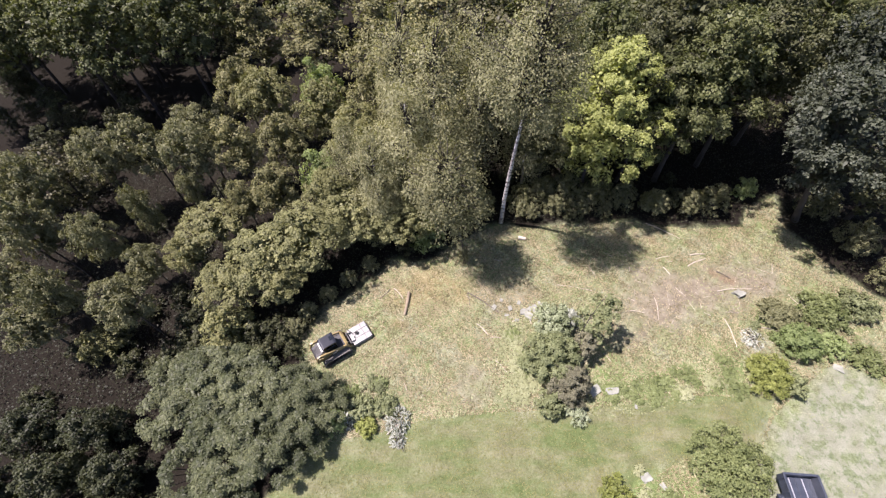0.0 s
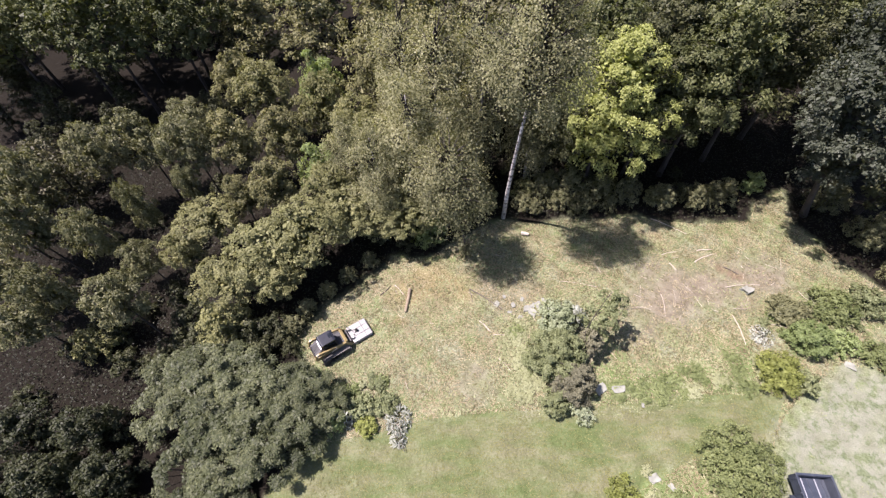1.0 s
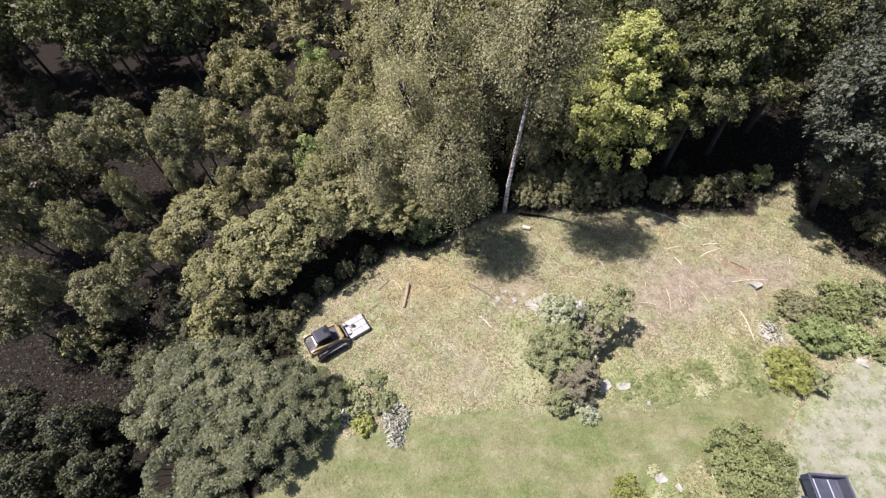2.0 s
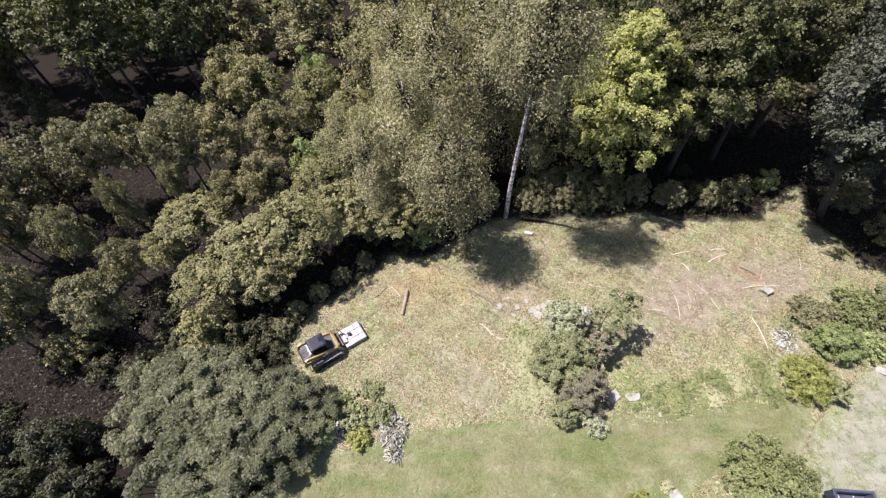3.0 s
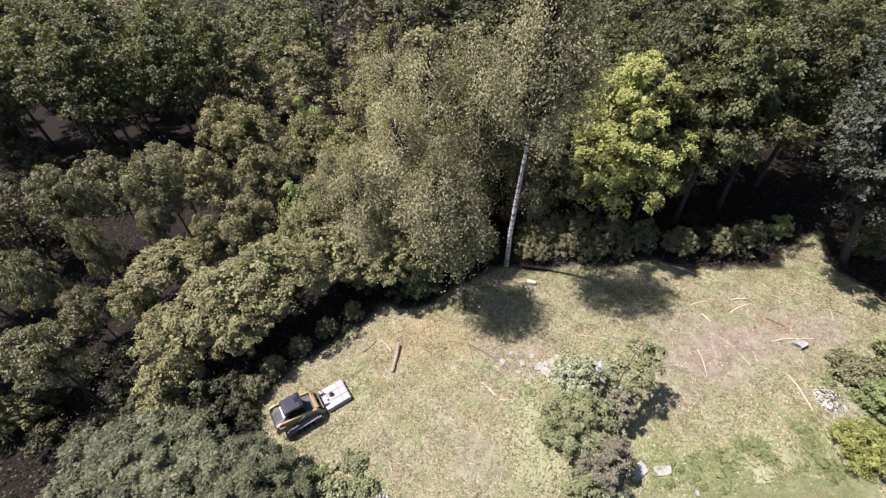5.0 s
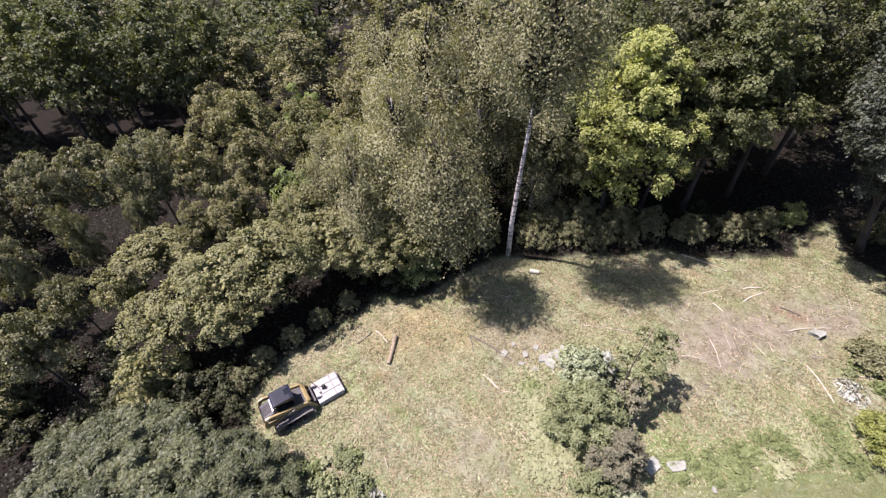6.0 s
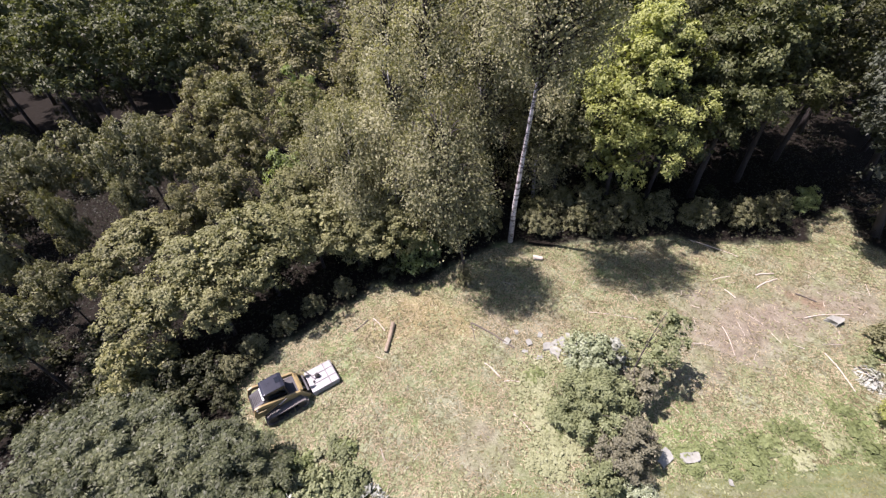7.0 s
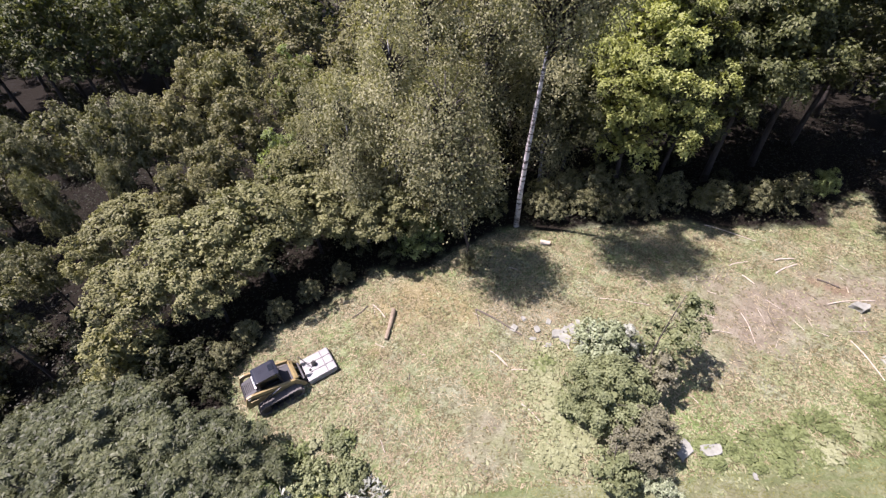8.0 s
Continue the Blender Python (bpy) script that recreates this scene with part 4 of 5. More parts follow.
bush("bush", 108, 8.6, 12.9, 1.9, 0.9, "wilted_leaf", "pile of wilted silvery cut branches on a bush", ISLAND, 11, 0.26, 480, 0.2)
sprig = tree("sapling", 109, 4.8, 1.2, 1.25, "round", 18, 0.3, 1900, 0.15, "bush_leaf", "bark", "thin leaning sapling with sparse dark leaves in the clearing", 0.035, lean=(2.3, 1.5), group=ISLAND, category="sapling")
sprig.matrix_basis = pose(8.5, 11.0, 0)
bush("bush", 111, 21.0, 8.5, 2.0, 1.55, "yew_leaf", "rounded yellow-green yew bush at the gravel's edge", LOW, 34, 0.24, 7600, 0.13, width=0.34, shag=0.4)
bush("bush", 112, 22.3, 7.9, 1.5, 1.0, "bush_leaf", "olive-green bush beside the gravel", LOW, 16, 0.3, 2700, 0.12)
bush("bush", 113, 24.2, 10.6, 1.9, 1.5, "fresh_leaf", "bright green bush at the gravel's edge", LOW, 34, 0.25, 6000, 0.14, width=0.45, shag=0.36)
bush("bush", 114, 24.0, 12.8, 1.2, 1.4, "grey_leaf", "grey-green bush mixed with weeds beside the clearing", LOW, 26, 0.27, 4600, 0.14, shag=0.4)
bush("bush", 115, 27.2, 13.1, 1.3, 1.55, "garden_leaf", "green weeds and brambles beside the gravel", LOW, 26, 0.27, 4800, 0.15, shag=0.42)
bush("bush", 125, 29.8, 13.3, 1.5, 1.4, "bush_leaf", "dark green bush at the shaded end of the gravel", LOW, 18, 0.3, 2800, 0.14, shag=0.4)
bush("bush", 116, 26.4, 10.4, 1.0, 1.1, "fresh_leaf", "low green weeds along the gravel", LOW, 14, 0.32, 1900, 0.14, shag=0.4)
bush("bush", 117, 28.2, 9.4, 0.9, 1.2, "garden_leaf", "low green weeds along the gravel", LOW, 14, 0.32, 2000, 0.14, shag=0.4)
bush("bush", 118, 16.2, 3.3, 2.1, 2.45, "garden_leaf", "broad rounded green bush with gaps beside the lawn", LOW, 46, 0.19, 11000, 0.105, shag=0.2)
bush("bush", 120, 29.6, 7.4, 0.8, 1.0, "fresh_leaf", "low green weeds along the gravel", LOW, 12, 0.33, 1400, 0.14, shag=0.4)
bush("bush", 121, -5.9, 7.4, 0.9, 0.9, "bush_leaf", "low olive regrowth beside a heap of cut branches", ISLAND, 12, 0.34, 1500, 0.14, shag=0.4)
bush("bush", 122, -4.3, 7.5, 0.7, 0.8, "bush_leaf", "low olive regrowth beside a heap of cut branches", ISLAND, 12, 0.34, 1300, 0.14, shag=0.4)
bush("bush", 123, -7.6, 6.6, 1.3, 0.9, "fresh_leaf", "bright green regrowth at the thicket's edge", ISLAND, 14, 0.32, 1900, 0.14, shag=0.35)
bush("bush", 124, -5.5, 6.2, 0.6, 0.75, "yew_leaf", "low yellow-green regrowth between heaps of branches", ISLAND, 10, 0.34, 1200, 0.13, shag=0.35)
bush("bush", 126, 9.3, 2.2, 0.9, 1.0, "yew_leaf", "low lime-green plants beside the lawn", LOW, 14, 0.32, 2000, 0.12, shag=0.35)


WEEDS = "clumps of weeds in the clearing"
weed = [tree("weed_clump", 141, 0.55, 0.05, 0.5, "dome", 6, 0.45, 360, 0.13, "weed_leaf", "bark", "low clump of fresh green weeds on the cleared ground", 0.008, stems=3, category="weeds", group=WEEDS),
        tree("weed_clump", 142, 0.6, 0.05, 0.5, "dome", 6, 0.45, 324, 0.14, "cut_leaf", "bark", "low clump of pale wilting weeds on the cleared ground", 0.008, stems=3, category="weeds", group=WEEDS),
        tree("weed_clump", 143, 0.6, 0.05, 0.5, "dome", 6, 0.45, 360, 0.12, "bush_leaf", "bark", "low clump of grey-green weeds on the cleared ground", 0.008, stems=3, category="weeds", group=WEEDS)]
for i in range(96):
    if i < 44:
        x = rnd.uniform(9.6, 21.6)
        y = 7.3 + 0.05 * (x - 10) + abs(rnd.gauss(0, 0.8))
    elif i < 66:
        x, y = rnd.gauss(4.7, 0.5), rnd.uniform(7.6, 12.8)
    elif i < 78:
        x, y = rnd.uniform(21.5, 28.5), rnd.uniform(9.6, 13.6)
    elif i < 88:
        x, y = rnd.uniform(-7.6, -3.4), rnd.uniform(7.2, 9.4)
    else:
        x, y = rnd.uniform(9.6, 14.5), rnd.uniform(0.8, 3.4)
    put(weed[rnd.choice((0, 0, 0, 1)) if i < 44 else rnd.choice((1, 1, 0)) if i < 66 else rnd.choice((0, 0, 1, 2))], x, y, rnd.uniform(0, 360), rnd.uniform(0.6, 1.3), 0.38 if i < 66 else 0.7)


def brush_heap(seed, x, y, radius, height, count, label):
    """A heap of cut branches: crossed sticks under wilted, pale-backed leaves."""
    rng = np.random.default_rng(seed)
    ob = thing("brush_heap", pose(x, y, ground_z(x, y)), label, "brush heap", "heaps of cut branches")
    for _ in range(5):
        a, q = rng.uniform(0, 6.28), rng.uniform(0, 0.5) * radius
        b, ln = rng.uniform(0, 6.28), rng.uniform(0.5, 1.1) * radius
        z = height * rng.uniform(0.15, 0.6)
        p = Vector((q * math.cos(a), q * math.sin(a), z))
        d = Vector((math.cos(b), math.sin(b), rng.uniform(-0.1, 0.35))) * ln
        mesh_part("branch", tube_mesh("branch", [([p - d, p + Vector((0, 0, 0.04)), p + d], [0.028, 0.02, 0.008])], 5), "pale_wood" if rng.uniform() < 0.4 else "bark", ob, "", True)
    n = count
    q = radius * np.sqrt(rng.uniform(0, 1, n))
    a = rng.uniform(0, 6.28, n)
    z = height * np.clip(1 - (q / radius) ** 2, 0.05, 1) * rng.uniform(0.4, 1.1, n)
    c = np.stack([q * np.cos(a), q * np.sin(a), z], 1)
    spread = np.stack([np.cos(a), np.sin(a), -0.5 + 0 * a], 1)
    nrm = np.array([0, 0, 1.0]) + spread * 0.4 + rng.normal(size=(n, 3)) * 0.5
    v = leaf_verts(rng, c, nrm, spread + rng.normal(size=(n, 3)) * 0.8, 0.34, 0.085, 0.1)
    mesh_part("foliage", quads_mesh("foliage", v, n), "wilted_leaf", ob)
    return ob


brush_heap(131, -3.5, 6.6, 0.95, 0.7, 260, "heap of wilted silvery branches on the lawn's edge")
brush_heap(132, -3.4, 5.4, 0.55, 0.4, 110, "heap of wilted silvery branches on the lawn's edge")
brush_heap(133, -6.6, 6.7, 0.65, 0.7, 150, "heap of wilted silvery branches beside the thicket")
brush_heap(134, 7.2, 13.6, 0.8, 0.6, 160, "wilted pale cut branches on rubble beside a bush")
brush_heap(135, 9.2, 13.2, 0.8, 0.6, 160, "wilted pale cut branches on rubble beside a bush")
brush_heap(136, 21.6, 11.3, 0.9, 0.35, 150, "wilted cut branches on the mulched ground")


# ---------------- logs, sticks and stones ----------------
def log(name, a, b, r, mat, label, group="", category="log", sides=9, bow=0.03):
    a, b = Vector((*a, 0)), Vector((*b, 0))
    for p in (a, b):
        p.z = ground_z(p.x, p.y) + r * 0.7 + 0.02
    side = Vector((-(b - a).y, (b - a).x, 0)) * bow
    pts = [a.lerp(b, t) + side * math.sin(t * math.pi) * (1 if t < 0.6 else 0.7) + Vector((0, 0, 0.01 * math.sin(t * 9))) for t in np.linspace(0, 1, 7)]
    me = tube_mesh(name, [(pts, [r * (1 - 0.25 * t) * (1 + 0.06 * math.sin(t * 17)) for t in np.linspace(0, 1, 7)])], sides)
    ob = mesh_part(name, me, mat)
    tagged(ob, label, category, group)
    return ob


STICKS = "cut sticks scattered over the clearing"
log("log", (-2.9, 16.0), (-3.2, 14.05), 0.13, "log_bark", "fallen red-brown log lying on the mulched ground", bow=0.008)
log("log", (6.2, 20.86), (6.8, 20.74), 0.17, "pale_wood", "short sawn block of pale wood under the birch")
log("stick", (1.65, 15.8), (3.86, 14.05), 0.05, "dark_wood", "long brown branch lying on the clearing", STICKS, "stick")
log("stick", (1.6, 15.8), (1.75, 14.7), 0.03, "dark_wood", "thin brown stick lying on the clearing", STICKS, "stick")
for a, b, r, pale in (((19.8, 18.53), (21.0, 18.6), 0.05, True), ((19.25, 17.5), (20.9, 18.15), 0.05, True), ((16.95, 18.3), (18.2, 18.53), 0.03, True), ((17.3, 17.5), (17.6, 16.8), 0.04, True), ((21.3, 16.95), (22.1, 16.25), 0.05, False), ((20.7, 15.2), (23.3, 15.25), 0.035, True), ((15.72, 14.8), (15.45, 13.0), 0.022, True), ((13.6, 13.8), (14.6, 13.55), 0.02, True), ((2.15, 13.2), (2.8, 12.4), 0.035, True), ((3.05, 12.1), (4.15, 11.95), 0.025, True), ((3.25, 10.35), (4.0, 9.4), 0.03, True), ((20.25, 12.9), (20.2, 10.7), 0.03, True), ((-4.08, 16.4), (-3.35, 15.5), 0.035, True), ((-4.4, 16.35), (-5.15, 15.5), 0.035, False), ((22.6, 12.6), (24.6, 12.0), 0.03, True), ((22.4, 12.2), (24.3, 11.5), 0.025, True)):
    log("stick", a, b, r, "pale_wood" if pale else "dark_wood", "pale stripped branch lying on the cleared ground" if pale else "dark broken branch lying on the cleared ground", STICKS, "stick", bow=0.05)
log("stick", (17.3, 22.0), (19.6, 20.2), 0.025, "pale_wood", "long pale pole at the woodland edge", STICKS, "stick")
log("stick", (8.6, 16.2), (11.2, 15.6), 0.022, "pale_wood", "pale stripped branch lying on the clearing", STICKS, "stick")
for i in range(120):
    if i % 2 == 0:
        x, y = rnd.uniform(14, 27), rnd.uniform(10.5, 19.5)
    else:
        x, y = rnd.uniform(-8, 24), rnd.uniform(7.5, 19.0)
    if inside(np.array([x]), np.array([y]), CLEARING)[0] < 1.2 or (-10.5 < x < -4.5 and 10 < y < 15.5):
        continue
    a, ln = rnd.uniform(0, 3.14), 0.25 + 0.9 * rnd.random() ** 2
    pale = rnd.random() < 0.65
    log("stick", (x, y), (x + ln * math.cos(a), y + ln * math.sin(a)), rnd.uniform(0.010, 0.020), "pale_wood" if pale else "dark_wood",
        "thin pale stick on the mulched clearing" if pale else "thin brown stick on the mulched clearing", STICKS, "stick", 5, rnd.uniform(-0.05, 0.05))


def rock(seed, x, y, size, mat, label, group="", high=0.5, turn=0.0, wide=0.75):
    bm = bmesh.new()
    bmesh.ops.create_icosphere(bm, subdivisions=3, radius=1.0)
    for v in bm.verts:
        p = v.co.copy()
        k = 1 + 0.6 * noise.noise(p * 0.9 + Vector((seed * 3.7, 0, 0))) + 0.1 * noise.noise(p * 3.3 + Vector((0, seed, 0)))
        q = Vector((max(-0.6, min(0.66, p.x + 0.2 * p.y)), max(-0.62, min(0.58, p.y)), max(-0.5, min(0.5, p.z + 0.12 * p.x))))
        v.co = Vector((q.x * size * k, q.y * size * wide * k, q.z * size * high * k))
    ob = part("rock", bm, mat)
    ob.matrix_basis = pose(x, y, ground_z(x, y) + 0.22 * size * high, 0, 0, turn)
    tagged(ob, label, "rock", group)


RUBBLE = "pale stones beside the bush"
for i, (x, y, s) in enumerate(((5.6, 14.15, 0.38), (6.05, 14.35, 0.3), (6.45, 14.3, 0.34), (5.9, 13.75, 0.36), (5.0, 13.5, 0.22), (3.4, 14.6, 0.26), (4.6, 14.5, 0.2), (4.3, 13.9, 0.18), (6.8, 13.6, 0.28), (5.3, 14.9, 0.2), (4.0, 15.2, 0.16), (6.9, 14.7, 0.22))):
    rock(i + 1, x + 0.15, y - 0.1, s * 1.25, "pale_rock" if i % 2 else "rock", "pale flat stone in loose rubble beside the bush", RUBBLE, 0.4, i * 47)
rock(21, 22.1, 14.9, 0.44, "rock", "grey boulder lying on bare soil", "", 0.85, 30, 0.9)
rock(22, 9.55, 8.0, 0.62, "pale_rock", "pale grey stone slab at the edge of the lawn", "stone slabs by the lawn", 0.3, 30)
rock(23, 10.7, 7.95, 0.56, "pale_rock", "grey stone slab in weeds at the edge of the lawn", "stone slabs by the lawn", 0.5, 5, 0.6)
rock(24, 12.0, 6.95, 0.2, "rock", "small grey stone at the edge of the lawn", "", 0.4, 80)
rock(25, 26.3, 8.95, 0.4, "pale_rock", "white stone beside the gravel", "", 0.35, 150)
rock(26, 11.4, 2.9, 0.45, "pale_rock", "pale stone in weeds beside the lawn", "", 0.3, 20)
rock(27, 12.3, 2.4, 0.3, "pale_rock", "pale stone in weeds beside the lawn", "", 0.3, 120)


# ---------------- tracked loader with a brush cutter ----------------
def loader():
    ob = thing("skid_steer_loader", pose(-8.15, 11.5, 0.02, 0, 0, 32.5) @ Matrix.Diagonal((0.9, 0.9, 0.9, 1)), "yellow and black tracked skid-steer loader on mulched ground", "loader")
    b = bmesh.new()
    prism(b, [(-1.05, 0.32), (1.0, 0.32), (1.12, 0.55), (1.02, 1.0), (-1.1, 1.05), (-1.25, 0.7)], -0.52, 0.52, 0.03)
    part("chassis", b, "black_paint", ob, "black steel chassis")
    b = bmesh.new()
    prism(b, [(-1.42, 0.75), (-0.62, 0.95), (-0.55, 1.45), (-0.8, 1.52), (-1.35, 1.38), (-1.45, 1.2)], -0.5, 0.5, 0.05)
    hood = part("engine_hood", b, "black_paint", ob, "black rear engine hood")
    for k in range(6):
        b = bmesh.new()
        box(b, (-1.32 + k * 0.085, 0, 1.43 + k * 0.018), (0.03, 0.62, 0.03), (0, -12, 0), 0.006)
        part("grille_slat", b, "rubber", hood)
    for s in (-1, 1):
        b = bmesh.new()
        outline = []
        for cx, cz, r, a0, a1 in ((-0.78, 0.36, 0.34, 90, 270), (0.82, 0.36, 0.34, -90, 90)):
            outline += [(cx + r * math.cos(radians(a)), cz + r * math.sin(radians(a))) for a in np.linspace(a0, a1, 10)]
        outline[-1] = (0.86, 0.70)
        inner = [(x * 0.9, 0.36 + (z - 0.36) * 0.78) for x, z in outline]
        y0, y1 = s * 0.84 - 0.2, s * 0.84 + 0.2
        V = [[b.verts.new((x, y, z)) for x, z in ring] for ring, y in ((outline, y0), (outline, y1), (inner, y1), (inner, y0))]
        n = len(outline)
        for q in range(4):
            for i in range(n):
                b.faces.new((V[q][i], V[q][(i + 1) % n], V[(q + 1) % 4][(i + 1) % n], V[(q + 1) % 4][i]))
        bmesh.ops.recalc_face_normals(b, faces=b.faces)
        track = part("track", b, "track_rubber", ob, "dusty grey rubber track")
        for k in range(26):
            t = k / 26 * 2 * (1.6 + math.pi * 0.34)
            if t < 1.6:
                p, ang = (-0.78 + t, 0.705), 0
            elif t < 1.6 + math.pi * 0.34:
                q = (t - 1.6) / 0.34
                p, ang = (0.82 + 0.345 * math.sin(q), 0.36 + 0.345 * math.cos(q)), math.degrees(q)
            elif t < 3.2 + math.pi * 0.34:
                p, ang = (0.82 - (t - 1.6 - math.pi * 0.34), 0.015), 0
            else:
                q = (t - 3.2 - math.pi * 0.34) / 0.34
                p, ang = (-0.78 - 0.345 * math.sin(q), 0.36 - 0.345 * math.cos(q)), math.degrees(q)
            b = bmesh.new()
            box(b, (p[0], s * 0.84, p[1]), (0.06, 0.4, 0.035), (0, ang, 0), 0.006)
            part("tread_bar", b, "track_rubber", track)
        for x, r in ((-0.78, 0.24), (-0.4, 0.12), (-0.1, 0.12), (0.2, 0.12), (0.5, 0.12), (0.82, 0.24)):
            b = bmesh.new()
            rod(b, (x, s * 0.68, 0.36 if r > 0.2 else 0.2), (x, s * 1.0, 0.36 if r > 0.2 else 0.2), r, None, 16)
            part("track_roller", b, "black_paint", track)
        # lift arm: from the rear tower, over the track, down to the coupler
        b = bmesh.new()
        prism(b, [(-1.5, 1.02), (-1.3, 1.62), (-1.05, 1.66), (0.3, 1.32), (1.0, 1.12), (1.22, 0.72), (1.42, 0.36), (1.26, 0.28), (1.04, 0.62), (0.86, 0.95), (0.2, 1.12), (-1.08, 1.42), (-1.2, 1.34), (-1.34, 0.98)],
              s * 0.67 - 0.06, s * 0.67 + 0.06, 0.015)
        arm = part("lift_arm", b, "yellow_paint", ob, "yellow lift arm")
        b = bmesh.new()
        rod(b, (-1.2, s * 0.67, 1.5), (-1.2, s * 0.78, 1.5), 0.07)
        part("pivot_pin", b, "steel", arm)
        b = bmesh.new()
        prism(b, [(-1.5, 0.62), (-0.2, 0.72), (1.02, 0.72), (1.0, 0.80), (-0.2, 1.0), (-1.4, 1.1)], s * 0.6 - 0.04, s * 0.6 + 0.04, 0.01)
        part("side_panel", b, "yellow_paint", ob, "yellow side panel")
        b = bmesh.new()
        rod(b, (-0.95, s * 0.8, 0.82), (-0.2, s * 0.8, 1.12), 0.05)
        cyl = part("lift_cylinder", b, "black_paint", ob)
        b = bmesh.new()
        rod(b, (-0.2, s * 0.8, 1.12), (0.25, s * 0.76, 1.24), 0.028)
        part("piston", b, "steel", cyl)
        b = bmesh.new()
        box(b, (0.42, s * 0.36, 1.86), (0.05, 0.12, 0.08), (0, 0, 0), 0.015)
        part("work_light", b, "white_trim", ob, "small white work light")
        b = bmesh.new()
        box(b, (-1.44, s * 0.42, 1.1), (0.04, 0.1, 0.16), (0, -10, 0), 0.01)
        part("tail_light", b, "red_soil", ob, "red tail light")
    # cab
    cab = new("cab")
    cab.parent = ob
    for s in (-1, 1):
        for p, q in (((0.42, 1.02), (0.36, 1.92)), ((-0.62, 1.02), (-0.6, 1.92))):
            b = bmesh.new()
            rod(b, (p[0], s * 0.42, p[1]), (q[0], s * 0.42, q[1]), 0.045)
            part("cab_post", b, "black_paint", cab)
        b = bmesh.new()
        box(b, (-0.11, s * 0.42, 1.5), (0.92, 0.015, 0.8), (0, 0, 0), 0.0)
        part("side_window", b, "cab_glass", cab, "dark tinted side window")
    b = bmesh.new()
    box(b, (0.41, 0, 1.45), (0.015, 0.78, 0.85), (0, -4, 0), 0.0)
    part("front_window", b, "cab_glass", cab, "dark tinted front window")
    b = bmesh.new()
    box(b, (-0.61, 0, 1.55), (0.03, 0.78, 0.75), (0, 0, 0), 0.01)
    part("rear_panel", b, "black_paint", cab)
    b = bmesh.new()
    prism(b, [(-0.72, 1.9), (0.46, 1.93), (0.48, 1.99), (0.3, 2.05), (-0.6, 2.04), (-0.72, 1.98)], -0.48, 0.48, 0.03)
    roof = part("roof", b, "roof_paint", cab, "dark grey cab roof")
    b = bmesh.new()
    box(b, (0.22, 0.05, 2.06), (0.26, 0.36, 0.02), (0, 0, 0), 0.006)
    part("roof_hatch", b, "cab_glass", roof)
    b = bmesh.new()
    box(b, (-0.76, 0, 1.6), (0.1, 0.84, 0.07), (0, 0, 0), 0.02)
    part("rear_beam", b, "steel", ob, "bare steel beam behind the cab")
    b = bmesh.new()
    box(b, (1.05, 0, 1.02), (0.2, 1.22, 0.16), (0, 35, 0), 0.03)
    part("arm_crossbar", b, "yellow_paint", ob, "yellow crossbar between the lift arms")
    for s in (-1, 1):
        b = bmesh.new()
        rod(b, (0.98, s * 0.3, 0.98), (1.36, s * 0.3, 0.5), 0.045)
        part("tilt_cylinder", b, "steel", ob)
    b = bmesh.new()
    box(b, (1.42, 0, 0.42), (0.1, 1.12, 0.44), (0, -12, 0), 0.02)
    part("coupler", b, "black_paint", ob, "black attachment coupler")
    for y in (0.18, 0.3):
        pts = [(1.0, y + 0.15, 1.1), (1.25, y + 0.3, 1.35), (1.55, y + 0.25, 1.15), (1.8, y * 0.5, 0.75), (2.05, y * 0.4, 0.62)]
        mesh_part("hose", tube_mesh("hose", [(pts, [0.015] * 5)], 7), "rubber", ob, "black hydraulic hose", True)
    # brush cutter
    b = bmesh.new()
    prism(b, [(1.52, 0.16), (3.06, 0.14), (3.1, 0.2), (3.1, 0.36), (3.04, 0.40), (1.52, 0.42)], -0.74, 0.74, 0.012)
    deck = part("brush_cutter", b, "grey_deck", ob, "pale grey steel brush cutter deck")
    for y in (-0.27, 0.27):
        b = bmesh.new()
        box(b, (2.42, y, 0.424), (1.28, 0.045, 0.03), (0, 0.8, 0), 0.006)
        part("deck_rib", b, "deck_line", deck)
    b = bmesh.new()
    box(b, (2.62, 0, 0.42), (0.05, 1.44, 0.03), (0, 0, 0), 0.006)
    part("deck_rib", b, "deck_line", deck)
    b = bmesh.new()
    box(b, (3.11, 0, 0.23), (0.04, 1.5, 0.12), (0, 0, 0), 0.01)
    part("front_guard", b, "black_paint", deck, "black front guard")
    b = bmesh.new()
    rod(b, (2.12, 0.08, 0.4), (2.12, 0.08, 0.62), 0.15, 0.12, 16)
    rod(b, (2.12, 0.08, 0.62), (2.12, 0.08, 0.72), 0.08, 0.07, 12)
    part("hydraulic_motor", b, "rubber", deck, "black hydraulic motor")
    for s in (-1, 1):
        b = bmesh.new()
        prism(b, [(1.5, 0.3), (1.85, 0.42), (1.85, 0.46), (1.58, 0.66), (1.5, 0.66)], s * 0.4 - 0.02, s * 0.4 + 0.02)
        part("mount_bracket", b, "grey_deck", deck)
        b = bmesh.new()
        box(b, (2.3, s * 0.76, 0.12), (1.5, 0.03, 0.08), (0, 0, 0), 0.01)
        part("skid_shoe", b, "steel", deck)
    for k in range(4):
        b = bmesh.new()
        box(b, (1.7 + 0.12 * k, -0.3 + 0.17 * k, 0.46), (0.12, 0.1, 0.07), (0, 0, 25 * k), 0.015)
        part("valve_block", b, "rubber" if k % 2 else "steel", deck)


loader()


